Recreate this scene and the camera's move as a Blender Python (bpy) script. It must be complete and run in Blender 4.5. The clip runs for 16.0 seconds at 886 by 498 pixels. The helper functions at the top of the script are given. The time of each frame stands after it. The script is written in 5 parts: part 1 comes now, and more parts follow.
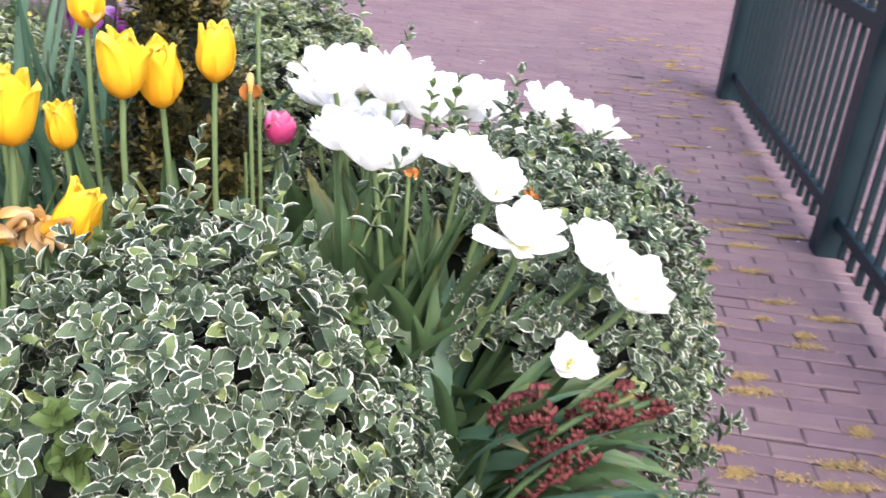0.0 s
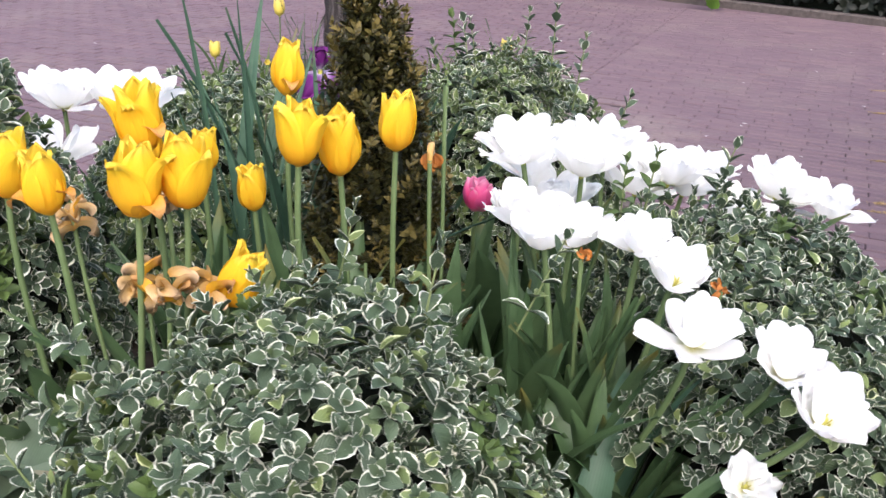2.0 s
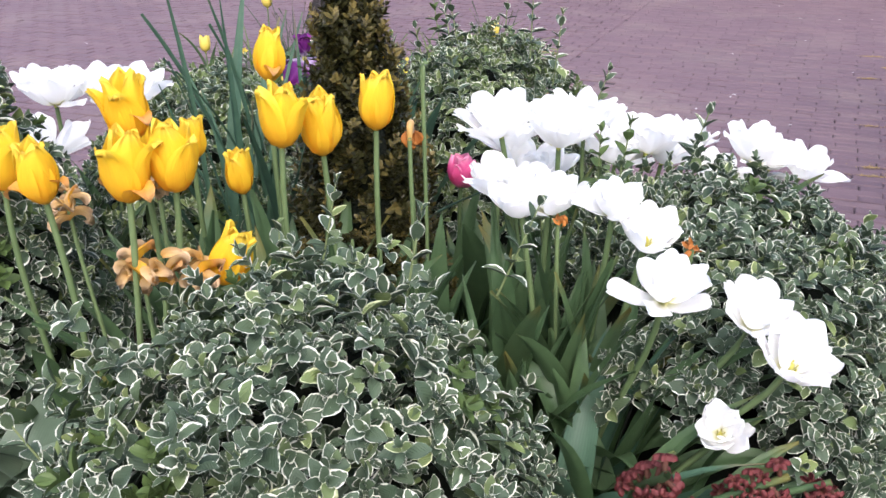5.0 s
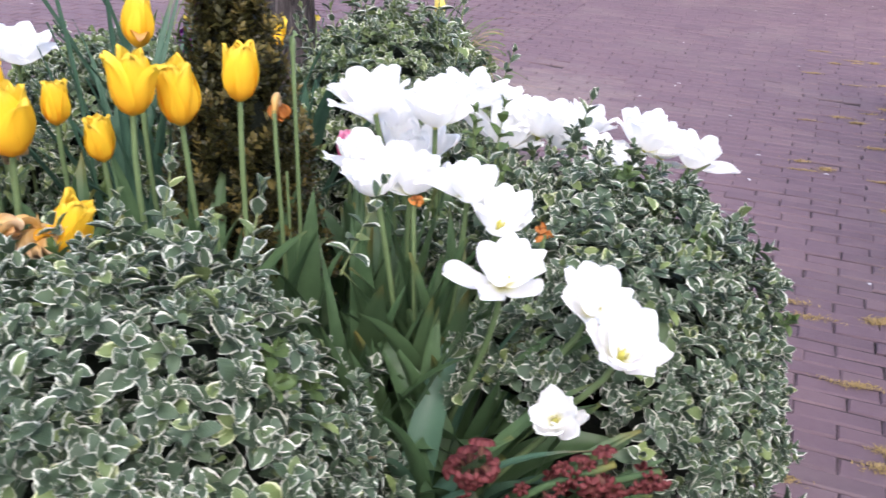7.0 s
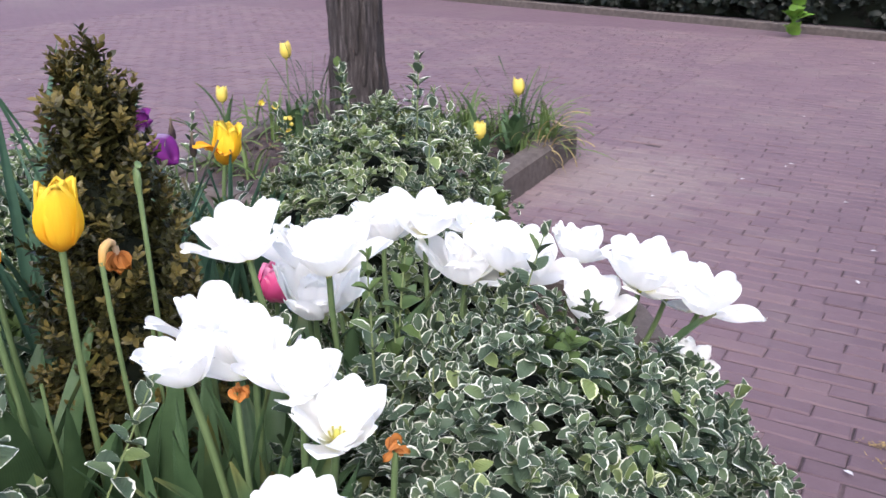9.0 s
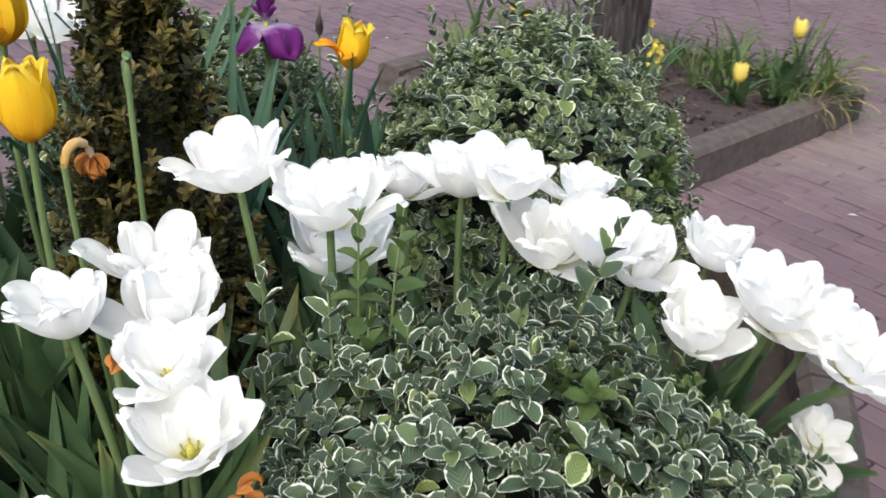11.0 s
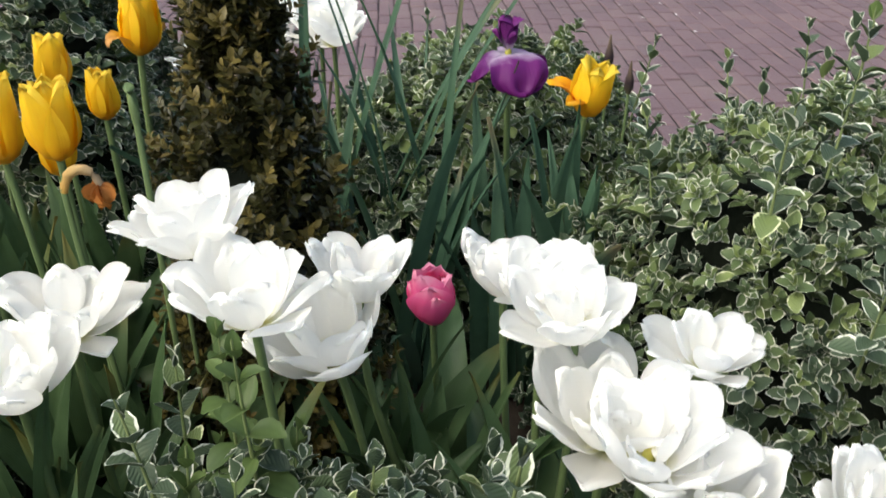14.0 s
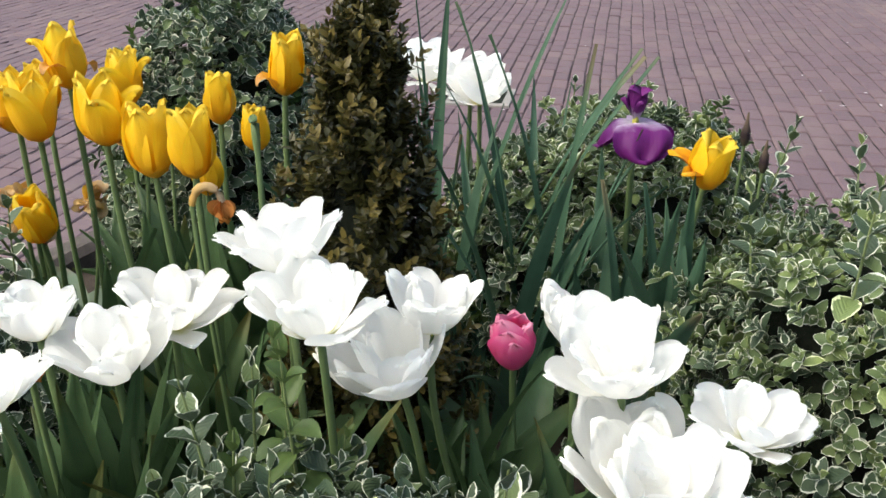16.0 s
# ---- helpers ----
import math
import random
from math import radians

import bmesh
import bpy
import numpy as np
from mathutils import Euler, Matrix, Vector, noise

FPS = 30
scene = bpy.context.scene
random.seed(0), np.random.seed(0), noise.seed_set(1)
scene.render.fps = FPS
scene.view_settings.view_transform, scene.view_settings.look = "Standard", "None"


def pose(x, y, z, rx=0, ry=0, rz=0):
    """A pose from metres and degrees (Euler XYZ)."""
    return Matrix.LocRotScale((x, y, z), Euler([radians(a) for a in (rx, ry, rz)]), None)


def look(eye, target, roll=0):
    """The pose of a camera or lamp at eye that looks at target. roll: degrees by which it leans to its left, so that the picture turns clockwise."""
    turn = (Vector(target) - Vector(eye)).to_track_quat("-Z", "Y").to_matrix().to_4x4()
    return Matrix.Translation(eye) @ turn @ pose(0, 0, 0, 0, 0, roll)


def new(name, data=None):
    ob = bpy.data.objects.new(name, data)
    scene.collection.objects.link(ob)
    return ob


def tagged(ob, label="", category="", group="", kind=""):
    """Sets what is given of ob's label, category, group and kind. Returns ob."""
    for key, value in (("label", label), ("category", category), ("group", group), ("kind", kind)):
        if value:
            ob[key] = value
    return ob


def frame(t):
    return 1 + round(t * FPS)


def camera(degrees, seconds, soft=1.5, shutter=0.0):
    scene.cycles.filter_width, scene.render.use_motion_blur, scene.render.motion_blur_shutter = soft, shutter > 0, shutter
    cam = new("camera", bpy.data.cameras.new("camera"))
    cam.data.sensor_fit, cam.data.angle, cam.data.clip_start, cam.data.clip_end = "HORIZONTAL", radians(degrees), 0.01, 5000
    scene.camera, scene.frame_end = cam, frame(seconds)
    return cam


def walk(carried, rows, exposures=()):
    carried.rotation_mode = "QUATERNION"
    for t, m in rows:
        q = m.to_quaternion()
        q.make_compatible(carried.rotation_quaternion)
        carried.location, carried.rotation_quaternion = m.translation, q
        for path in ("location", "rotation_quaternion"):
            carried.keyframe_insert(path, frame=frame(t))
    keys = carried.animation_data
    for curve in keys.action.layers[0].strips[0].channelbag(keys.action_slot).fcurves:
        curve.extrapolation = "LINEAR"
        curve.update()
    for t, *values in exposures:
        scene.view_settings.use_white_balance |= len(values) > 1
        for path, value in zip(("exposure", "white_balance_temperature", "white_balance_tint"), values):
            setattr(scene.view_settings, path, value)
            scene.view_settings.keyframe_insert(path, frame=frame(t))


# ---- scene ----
cam = camera(52.7, 16.0, shutter=0.3)
PATH = [
    (0, (0.144, -1.102, 1.033), (-0.002, 0.698, 0.174), 5.2),
    (0.5, (0.234, -1.019, 1.034), (-0.251, 0.721, 0.176), 3.8),
    (1, (0.335, -0.971, 1.046), (-0.463, 0.659, 0.206), 2.1),
    (1.5, (0.306, -0.981, 1.044), (-0.533, 0.651, 0.25), 2.5),
    (2, (0.23, -1.012, 1.044), (-0.494, 0.679, 0.259), 1.8),
    (2.5, (0.189, -1.044, 1.044), (-0.503, 0.663, 0.264), 0.9),
    (3, (0.186, -1.064, 1.045), (-0.534, 0.631, 0.264), 0.1),
    (3.5, (0.211, -1.061, 1.045), (-0.512, 0.628, 0.257), -0.8),
    (4, (0.247, -1.046, 1.046), (-0.504, 0.629, 0.251), -1.3),
    (4.2, (0.257, -1.044, 1.047), (-0.496, 0.625, 0.242), -1.1),
    (6.3, (0.279, -1.035, 1.039), (-0.405, 0.657, 0.221), -0.6),
    (6.5, (0.298, -1.022, 1.04), (-0.396, 0.66, 0.21), -0.5),
    (7, (0.381, -0.982, 1.04), (-0.269, 0.706, 0.186), 2.2),
    (7.5, (0.434, -0.919, 1.044), (-0.126, 0.806, 0.201), 2.2),
    (8, (0.44, -0.778, 1.045), (-0.166, 0.965, 0.273), 3.7),
    (8.2, (0.444, -0.736, 1.045), (-0.226, 0.995, 0.301), 2.5),
    (10.3, (0.596, -0.428, 1.019), (-0.609, 0.933, 0.184), 0.5),
    (10.5, (0.579, -0.397, 1.011), (-0.649, 0.934, 0.162), 0.6),
    (11, (0.533, -0.29, 1.013), (-0.825, 0.861, 0.1), 3.1),
    (11.5, (0.519, -0.211, 1.014), (-0.941, 0.782, 0.074), 1.1),
    (12, (0.523, -0.126, 1.017), (-1.012, 0.68, 0.019), 1.2),
    (12.5, (0.544, -0.028, 1.024), (-1.076, 0.567, 0.013), 0.4),
    (13, (0.529, 0.04, 1.027), (-1.13, 0.523, 0.02), 0.2),
    (13.5, (0.475, 0.115, 1.007), (-1.221, 0.439, -0.001), 2.0),
    (14, (0.48, 0.181, 1.021), (-1.276, 0.256, 0.066), -0.8),
    (14.5, (0.502, 0.246, 1.025), (-1.295, 0.173, 0.151), 0.0),
    (15, (0.511, 0.264, 1.022), (-1.284, 0.076, 0.16), 0.2),
    (15.5, (0.52, 0.275, 1.022), (-1.271, -0.016, 0.182), 0.1),
    (16, (0.522, 0.275, 1.022), (-1.27, -0.066, 0.202), 0.0),
]
EXPOSURES = [(0, 1.54, 6280, 16), (1, 1.17, 6280, 15), (3, 1.08, 6240, 14), (8.2, 1.12, 5980, 18), (10.3, 0.82, 6280, 7), (12, 0.70, 6620, 5), (13.5, 0.70, 6850, 3), (16, 0.89, 6800, 2)]
walk(cam, [(t, look(eye, target, roll)) for t, eye, target, roll in PATH], EXPOSURES)

# ---------------------------------------------------------------- light
world = bpy.data.worlds.new("overcast_sky")
scene.world = world
world.use_nodes = True
wn = world.node_tree.nodes
sky = wn.new("ShaderNodeTexSky")
sky.sky_type = "NISHITA"
sky.sun_disc = False
sky.sun_elevation = radians(48)
sky.sun_rotation = radians(150)
sky.air_density, sky.dust_density, sky.ozone_density = 1.0, 4.0, 1.0
wn["Background"].inputs["Strength"].default_value = 0.15
world.node_tree.links.new(sky.outputs[0], wn["Background"].inputs["Color"])

sun_data = bpy.data.lights.new("sun", "SUN")
sun_data.energy, sun_data.angle, sun_data.color = 1.5, radians(65), (1.0, 0.97, 0.93)
sun = new("sun", sun_data)
sun.matrix_world = look((1.5, -3.0, 6.0), (-0.2, 0.1, 0.3))

rng = np.random.default_rng(7)


# ---------------------------------------------------------------- materials
def material(name, rough=0.6):
    m = bpy.data.materials.new(name)
    m.use_nodes = True
    b = m.node_tree.nodes["Principled BSDF"]
    b.inputs["Roughness"].default_value = rough
    b.inputs["Specular IOR Level"].default_value = 0.3
    return m, m.node_tree, b


def node(tree, kind, **sets):
    n = tree.nodes.new(kind)
    for key, value in sets.items():
        n.inputs[key.replace("_", " ")].default_value = value
    return n


def ramp(tree, source, stops):
    r = tree.nodes.new("ShaderNodeValToRGB")
    e = r.color_ramp.elements
    while len(e) < len(stops):
        e.new(0.5)
    for el, (p, c) in zip(e, stops):
        el.position, el.color = p, (*c, 1)
    tree.links.new(source, r.inputs[0])
    return r.outputs[0]


def mixed(tree, fac, a, b, mode="MIX"):
    n = tree.nodes.new("ShaderNodeMix")
    n.data_type, n.blend_type = "RGBA", mode
    for sock, v in ((n.inputs[0], fac), (n.inputs[6], a), (n.inputs[7], b)):
        if isinstance(v, bpy.types.NodeSocket):
            tree.links.new(v, sock)
        else:
            sock.default_value = v if not isinstance(v, tuple) else (*v, 1)
    return n.outputs[2]


def calc(tree, op, *vals):
    n = tree.nodes.new("ShaderNodeMath")
    n.operation = op
    for sock, v in zip(n.inputs, vals):
        if isinstance(v, bpy.types.NodeSocket):
            tree.links.new(v, sock)
        else:
            sock.default_value = v
    return n.outputs[0]


def noise_tex(tree, scale, detail=3.0, vector=None, rough=0.55):
    n = node(tree, "ShaderNodeTexNoise", Scale=scale, Detail=detail, Roughness=rough)
    if vector is not None:
        tree.links.new(vector, n.inputs["Vector"])
    return n.outputs["Fac"]


def bumped(tree, b, height, strength, distance=0.002):
    n = node(tree, "ShaderNodeBump", Strength=strength, Distance=distance)
    tree.links.new(height, n.inputs["Height"])
    tree.links.new(n.outputs[0], b.inputs["Normal"])


def see_through(tree, b, colour, amount):
    """Thin plant tissue: part of the light passes to the other side."""
    t = tree.nodes.new("ShaderNodeBsdfTranslucent")
    mix = tree.nodes.new("ShaderNodeMixShader")
    mix.inputs[0].default_value = amount
    tree.links.new(colour, t.inputs["Color"])
    tree.links.new(b.outputs[0], mix.inputs[1])
    tree.links.new(t.outputs[0], mix.inputs[2])
    tree.links.new(mix.outputs[0], tree.nodes["Material Output"].inputs["Surface"])


def coords(tree, which="Object"):
    return tree.nodes.new("ShaderNodeTexCoord").outputs[which]


def uv_parts(tree):
    s = tree.nodes.new("ShaderNodeSeparateXYZ")
    tree.links.new(tree.nodes.new("ShaderNodeUVMap").outputs[0], s.inputs[0])
    return s.outputs[0], s.outputs[1]


def piece_random(tree):
    """A number of its own for each loose piece, in one mesh or object by object."""
    a = tree.nodes.new("ShaderNodeNewGeometry").outputs["Random Per Island"]
    b = tree.nodes.new("ShaderNodeObjectInfo").outputs["Random"]
    return calc(tree, "FRACT", calc(tree, "ADD", a, b))


def variegated(name="variegated_leaf", young=False):
    m, t, b = material(name, 0.45)
    u, v = uv_parts(t)
    rnd = piece_random(t)
    across = calc(t, "ABSOLUTE", calc(t, "SUBTRACT", calc(t, "MULTIPLY", u, 2.0), 1.0))
    along = calc(t, "POWER", calc(t, "ABSOLUTE", calc(t, "SUBTRACT", calc(t, "MULTIPLY", v, 2.0), 1.0)), 3.5)
    rim = calc(t, "MAXIMUM", across, along)
    ragged = calc(t, "SUBTRACT", noise_tex(t, 150.0, 3.0, coords(t), 0.65), 0.5)
    rim = calc(t, "ADD", rim, calc(t, "MULTIPLY", ragged, 0.75))
    rim = calc(t, "ADD", rim, calc(t, "MULTIPLY", calc(t, "SUBTRACT", calc(t, "FRACT", calc(t, "MULTIPLY", rnd, 17.3)), 0.5), 0.26))
    edge = node(t, "ShaderNodeMapRange", From_Min=0.83, From_Max=0.92)
    t.links.new(rim, edge.inputs["Value"])
    green = ramp(t, rnd, [(0.0, (0.020, 0.040, 0.020)), (0.5, (0.048, 0.080, 0.043)), (0.84, (0.084, 0.124, 0.058)), (0.95, (0.13, 0.18, 0.05)), (1.0, (0.21, 0.27, 0.07))] if not young else [(0.0, (0.060, 0.095, 0.032)), (0.5, (0.115, 0.165, 0.048)), (1.0, (0.22, 0.28, 0.075))])
    patch = noise_tex(t, 60.0, 3.0, coords(t))
    green = mixed(t, calc(t, "MULTIPLY", patch, 0.6), green, (0.115, 0.160, 0.105))
    cream = ramp(t, rnd, [(0.0, (0.62, 0.64, 0.53)), (0.5, (0.77, 0.79, 0.68)), (0.90, (0.84, 0.86, 0.76)), (1.0, (0.56, 0.62, 0.28))])
    col = mixed(t, edge.outputs[0], green, cream)
    t.links.new(col, b.inputs["Base Color"])
    vein = calc(t, "SINE", calc(t, "MULTIPLY", calc(t, "ADD", v, calc(t, "MULTIPLY", across, 0.35)), 42.0))
    bumped(t, b, calc(t, "ADD", vein, patch), 0.3, 0.0007)
    see_through(t, b, col, 0.12)
    return m


def plain_leaf(name, dark, light, rough=0.45, streak=90.0, through_=0.2, tip=None):
    m, t, b = material(name, rough)
    u, v = uv_parts(t)
    rnd = piece_random(t)
    base = ramp(t, rnd, [(0.0, dark), (1.0, light)])
    lines = calc(t, "SINE", calc(t, "MULTIPLY", u, streak))
    n = noise_tex(t, 40.0, 4.0, coords(t))
    base = mixed(t, calc(t, "MULTIPLY", n, 0.6), base, tuple(min(1.0, 1.6 * c + 0.01) for c in light))
    base = mixed(t, calc(t, "MULTIPLY", calc(t, "ADD", lines, 1.0), 0.06), base, tuple(0.5 * c for c in dark))
    if tip:
        end = node(t, "ShaderNodeMapRange", From_Min=0.80, From_Max=1.0)
        t.links.new(calc(t, "ADD", v, calc(t, "MULTIPLY", calc(t, "SUBTRACT", rnd, 1.02), 0.40)), end.inputs["Value"])
        base = mixed(t, end.outputs[0], base, tip)
    t.links.new(base, b.inputs["Base Color"])
    bumped(t, b, calc(t, "ADD", calc(t, "MULTIPLY", lines, 0.2), n), 0.25, 0.0008)
    see_through(t, b, base, through_)
    return m


def petal_mat(name, stops, blotch, rough=0.5, amount=0.28, veins=0.25, relief=0.45, soft=0.0):
    """stops: colours from the foot of the petal to its tip."""
    m, t, b = material(name, rough)
    u, v = uv_parts(t)
    n = noise_tex(t, 55.0, 4.0, coords(t))
    place = calc(t, "ADD", v, calc(t, "MULTIPLY", calc(t, "SUBTRACT", n, 0.5), 0.35))
    col = ramp(t, place, stops)
    lines = noise_tex(t, 1.0, 2.0, None)
    stretch = t.nodes.new("ShaderNodeCombineXYZ")
    t.links.new(calc(t, "MULTIPLY", u, 34.0), stretch.inputs[0])
    t.links.new(calc(t, "MULTIPLY", v, 2.5), stretch.inputs[1])
    t.links.new(stretch.outputs[0], lines.node.inputs["Vector"])
    col = mixed(t, calc(t, "MULTIPLY", lines, veins), col, blotch)
    t.links.new(col, b.inputs["Base Color"])
    bumped(t, b, calc(t, "ADD", lines, calc(t, "MULTIPLY", n, 0.5)), relief, 0.0014)
    b.inputs["Subsurface Weight"].default_value = soft
    b.inputs["Subsurface Radius"].default_value = (1.0, 0.95, 0.85)
    b.inputs["Subsurface Scale"].default_value = 0.012
    b.subsurface_method = "BURLEY"
    see_through(t, b, col, amount)
    return m


def stone(name, a, c, scale, rough=0.85, bump=0.5):
    m, t, b = material(name, rough)
    p = coords(t)
    col = ramp(t, noise_tex(t, scale, 6.0, p, 0.65), [(0.28, a), (0.72, c)])
    col = mixed(t, calc(t, "MULTIPLY", noise_tex(t, scale * 0.13, 4.0, p), 0.5), col, tuple(0.55 * x for x in a))
    t.links.new(col, b.inputs["Base Color"])
    bumped(t, b, noise_tex(t, scale * 3.0, 6.0, p, 0.7), bump, 0.004)
    return m


def bark_mat():
    m, t, b = material("tree_bark", 0.9)
    squeeze = node(t, "ShaderNodeMapping", Scale=(1.0, 1.0, 0.10))
    t.links.new(coords(t), squeeze.inputs["Vector"])
    furrow = noise_tex(t, 70.0, 6.0, squeeze.outputs[0], 0.7)
    col = ramp(t, furrow, [(0.38, (0.008, 0.006, 0.006)), (0.52, (0.046, 0.037, 0.037)), (0.70, (0.15, 0.128, 0.128))])
    col = mixed(t, calc(t, "MULTIPLY", noise_tex(t, 9.0, 5.0, coords(t), 0.7), 0.5), col, (0.060, 0.055, 0.050))
    t.links.new(col, b.inputs["Base Color"])
    bumped(t, b, furrow, 1.0, 0.012)
    return m


def brick_mat():
    m, t, b = material("clay_paver", 0.72)
    p = t.nodes.new("ShaderNodeNewGeometry").outputs["Position"]
    rnd = piece_random(t)
    col = ramp(t, rnd, [(0.0, (0.108, 0.070, 0.084)), (0.4, (0.125, 0.080, 0.096)), (0.75, (0.136, 0.087, 0.101)), (1.0, (0.156, 0.103, 0.111))])
    col = mixed(t, calc(t, "MULTIPLY", noise_tex(t, 45.0, 6.0, p, 0.7), 0.55), col, (0.190, 0.140, 0.153))
    dust = node(t, "ShaderNodeMapRange", From_Min=0.50, From_Max=0.75)
    t.links.new(noise_tex(t, 1.7, 5.0, p, 0.65), dust.inputs["Value"])
    col = mixed(t, calc(t, "MULTIPLY", dust.outputs[0], 0.4), col, (0.215, 0.174, 0.158))
    away = t.nodes.new("ShaderNodeVectorMath")
    away.operation = "DISTANCE"
    t.links.new(p, away.inputs[0])
    away.inputs[1].default_value = (-0.72, 2.70, 0.0)
    sand = node(t, "ShaderNodeMapRange", From_Min=0.62, From_Max=0.12)
    t.links.new(calc(t, "ADD", away.outputs["Value"], calc(t, "MULTIPLY", calc(t, "SUBTRACT", noise_tex(t, 7.0, 6.0, p, 0.7), 0.5), 1.3)), sand.inputs["Value"])
    col = mixed(t, calc(t, "MULTIPLY", sand.outputs[0], 0.42), col, (0.27, 0.23, 0.20))
    t.links.new(col, b.inputs["Base Color"])
    bumped(t, b, noise_tex(t, 120.0, 5.0, p, 0.7), 0.5, 0.003)
    return m


def far_pave_mat():
    m, t, b = material("paving_and_joint_sand", 0.8)
    p = t.nodes.new("ShaderNodeNewGeometry").outputs["Position"]
    br = node(t, "ShaderNodeTexBrick", Scale=1.0, Mortar_Size=0.005, Brick_Width=0.168, Row_Height=0.0555,
              Color1=(0.120, 0.071, 0.094, 1), Color2=(0.145, 0.088, 0.110, 1), Mortar=(0.050, 0.040, 0.040, 1))
    t.links.new(p, br.inputs["Vector"])
    col = mixed(t, calc(t, "MULTIPLY", noise_tex(t, 30.0, 5.0, p, 0.7), 0.45), br.outputs[0], (0.190, 0.140, 0.153))
    dust = node(t, "ShaderNodeMapRange", From_Min=0.48, From_Max=0.75)
    t.links.new(noise_tex(t, 0.7, 5.0, p, 0.65), dust.inputs["Value"])
    col = mixed(t, calc(t, "MULTIPLY", dust.outputs[0], 0.4), col, (0.215, 0.174, 0.158))
    # between the laid bricks the sheet is bare joint sand
    sep = t.nodes.new("ShaderNodeSeparateXYZ")
    t.links.new(p, sep.inputs[0])
    ax = calc(t, "DIVIDE", calc(t, "ABSOLUTE", calc(t, "ADD", sep.outputs[0], 2.6)), 4.4)
    ay = calc(t, "DIVIDE", calc(t, "ABSOLUTE", calc(t, "SUBTRACT", sep.outputs[1], 1.4)), 5.5)
    laid = calc(t, "LESS_THAN", calc(t, "MAXIMUM", ax, ay), 1.0)
    sand = ramp(t, noise_tex(t, 3.2, 6.0, p, 0.75), [(0.38, (0.020, 0.015, 0.015)), (0.54, (0.056, 0.040, 0.042)), (0.70, (0.115, 0.080, 0.086))])
    col = mixed(t, laid, col, sand)
    t.links.new(col, b.inputs["Base Color"])
    bumped(t, b, noise_tex(t, 90.0, 5.0, p, 0.7), 0.5, 0.003)
    return m


VARIEGATED = variegated()
YOUNG = variegated("young_variegated_leaf", True)
GREEN_LEAF = plain_leaf("plain_green_shrub_leaf", (0.042, 0.074, 0.024), (0.090, 0.138, 0.040), 0.42, 20.0, 0.2)
BOX_TIP = plain_leaf("boxwood_tip_leaf", (0.042, 0.042, 0.010), (0.145, 0.112, 0.032), 0.30, 20.0, 0.2, (0.24, 0.16, 0.05))
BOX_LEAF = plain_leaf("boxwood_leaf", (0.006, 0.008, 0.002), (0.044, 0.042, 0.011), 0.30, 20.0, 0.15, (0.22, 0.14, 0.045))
GLAUCOUS = plain_leaf("grey_green_leaf", (0.070, 0.108, 0.070), (0.125, 0.172, 0.115), 0.45, 120.0, 0.15, (0.24, 0.18, 0.12))
TULIP_LEAF = plain_leaf("tulip_leaf", (0.026, 0.060, 0.024), (0.078, 0.132, 0.056), 0.40, 120.0, 0.2, (0.20, 0.17, 0.04))
IRIS_LEAF = plain_leaf("iris_leaf", (0.030, 0.072, 0.046), (0.060, 0.120, 0.073), 0.45, 70.0, 0.18, (0.30, 0.22, 0.12))
GRASS = plain_leaf("grass_blade", (0.045, 0.085, 0.025), (0.11, 0.16, 0.045), 0.5, 20.0, 0.2, (0.25, 0.20, 0.09))
RUSH = plain_leaf("rush_leaf", (0.020, 0.040, 0.018), (0.045, 0.075, 0.032), 0.5, 20.0, 0.15, (0.16, 0.12, 0.06))
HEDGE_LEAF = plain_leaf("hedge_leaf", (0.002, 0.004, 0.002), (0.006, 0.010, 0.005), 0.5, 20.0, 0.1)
WEED_LEAF = plain_leaf("weed_leaf", (0.10, 0.22, 0.03), (0.18, 0.32, 0.05), 0.5, 30.0, 0.25)
DRY_GRASS = plain_leaf("dry_moss", (0.19, 0.130, 0.048), (0.36, 0.26, 0.11), 0.8, 20.0, 0.1)
DEAD_LEAF = plain_leaf("dead_leaf", (0.050, 0.034, 0.020), (0.15, 0.10, 0.060), 0.8, 20.0, 0.1)
STRAW = plain_leaf("straw", (0.20, 0.15, 0.06), (0.34, 0.27, 0.13), 0.7, 20.0, 0.15)
STEM = plain_leaf("tulip_stem", (0.080, 0.125, 0.050), (0.130, 0.185, 0.078), 0.45, 30.0, 0.05)
TWIG = stone("twig_bark", (0.045, 0.036, 0.020), (0.10, 0.082, 0.045), 60.0, 0.8)
SHRUB_STEM = plain_leaf("shrub_stem", (0.10, 0.14, 0.05), (0.17, 0.21, 0.09), 0.5, 20.0, 0.05)
WHITE = petal_mat("white_petal", [(0.0, (0.70, 0.66, 0.22)), (0.12, (0.86, 0.85, 0.66)), (0.24, (0.975, 0.972, 0.955)), (1.0, (0.985, 0.983, 0.97))], (0.97, 0.967, 0.95), 0.8, 0.52, 0.2, 0.15, 0.8)
YELLOW = petal_mat("yellow_petal", [(0.0, (0.76, 0.50, 0.07)), (0.18, (0.90, 0.53, 0.03)), (0.42, (0.93, 0.66, 0.03)), (0.8, (0.95, 0.73, 0.04)), (1.0, (0.95, 0.80, 0.12))], (0.88, 0.46, 0.02), 0.5, 0.42, 0.55)
BROWNED = petal_mat("browned_yellow_petal", [(0.0, (0.82, 0.46, 0.03)), (0.45, (0.84, 0.52, 0.03)), (0.75, (0.62, 0.30, 0.07)), (1.0, (0.62, 0.40, 0.20))], (0.60, 0.26, 0.03), 0.6, 0.3, 0.6)
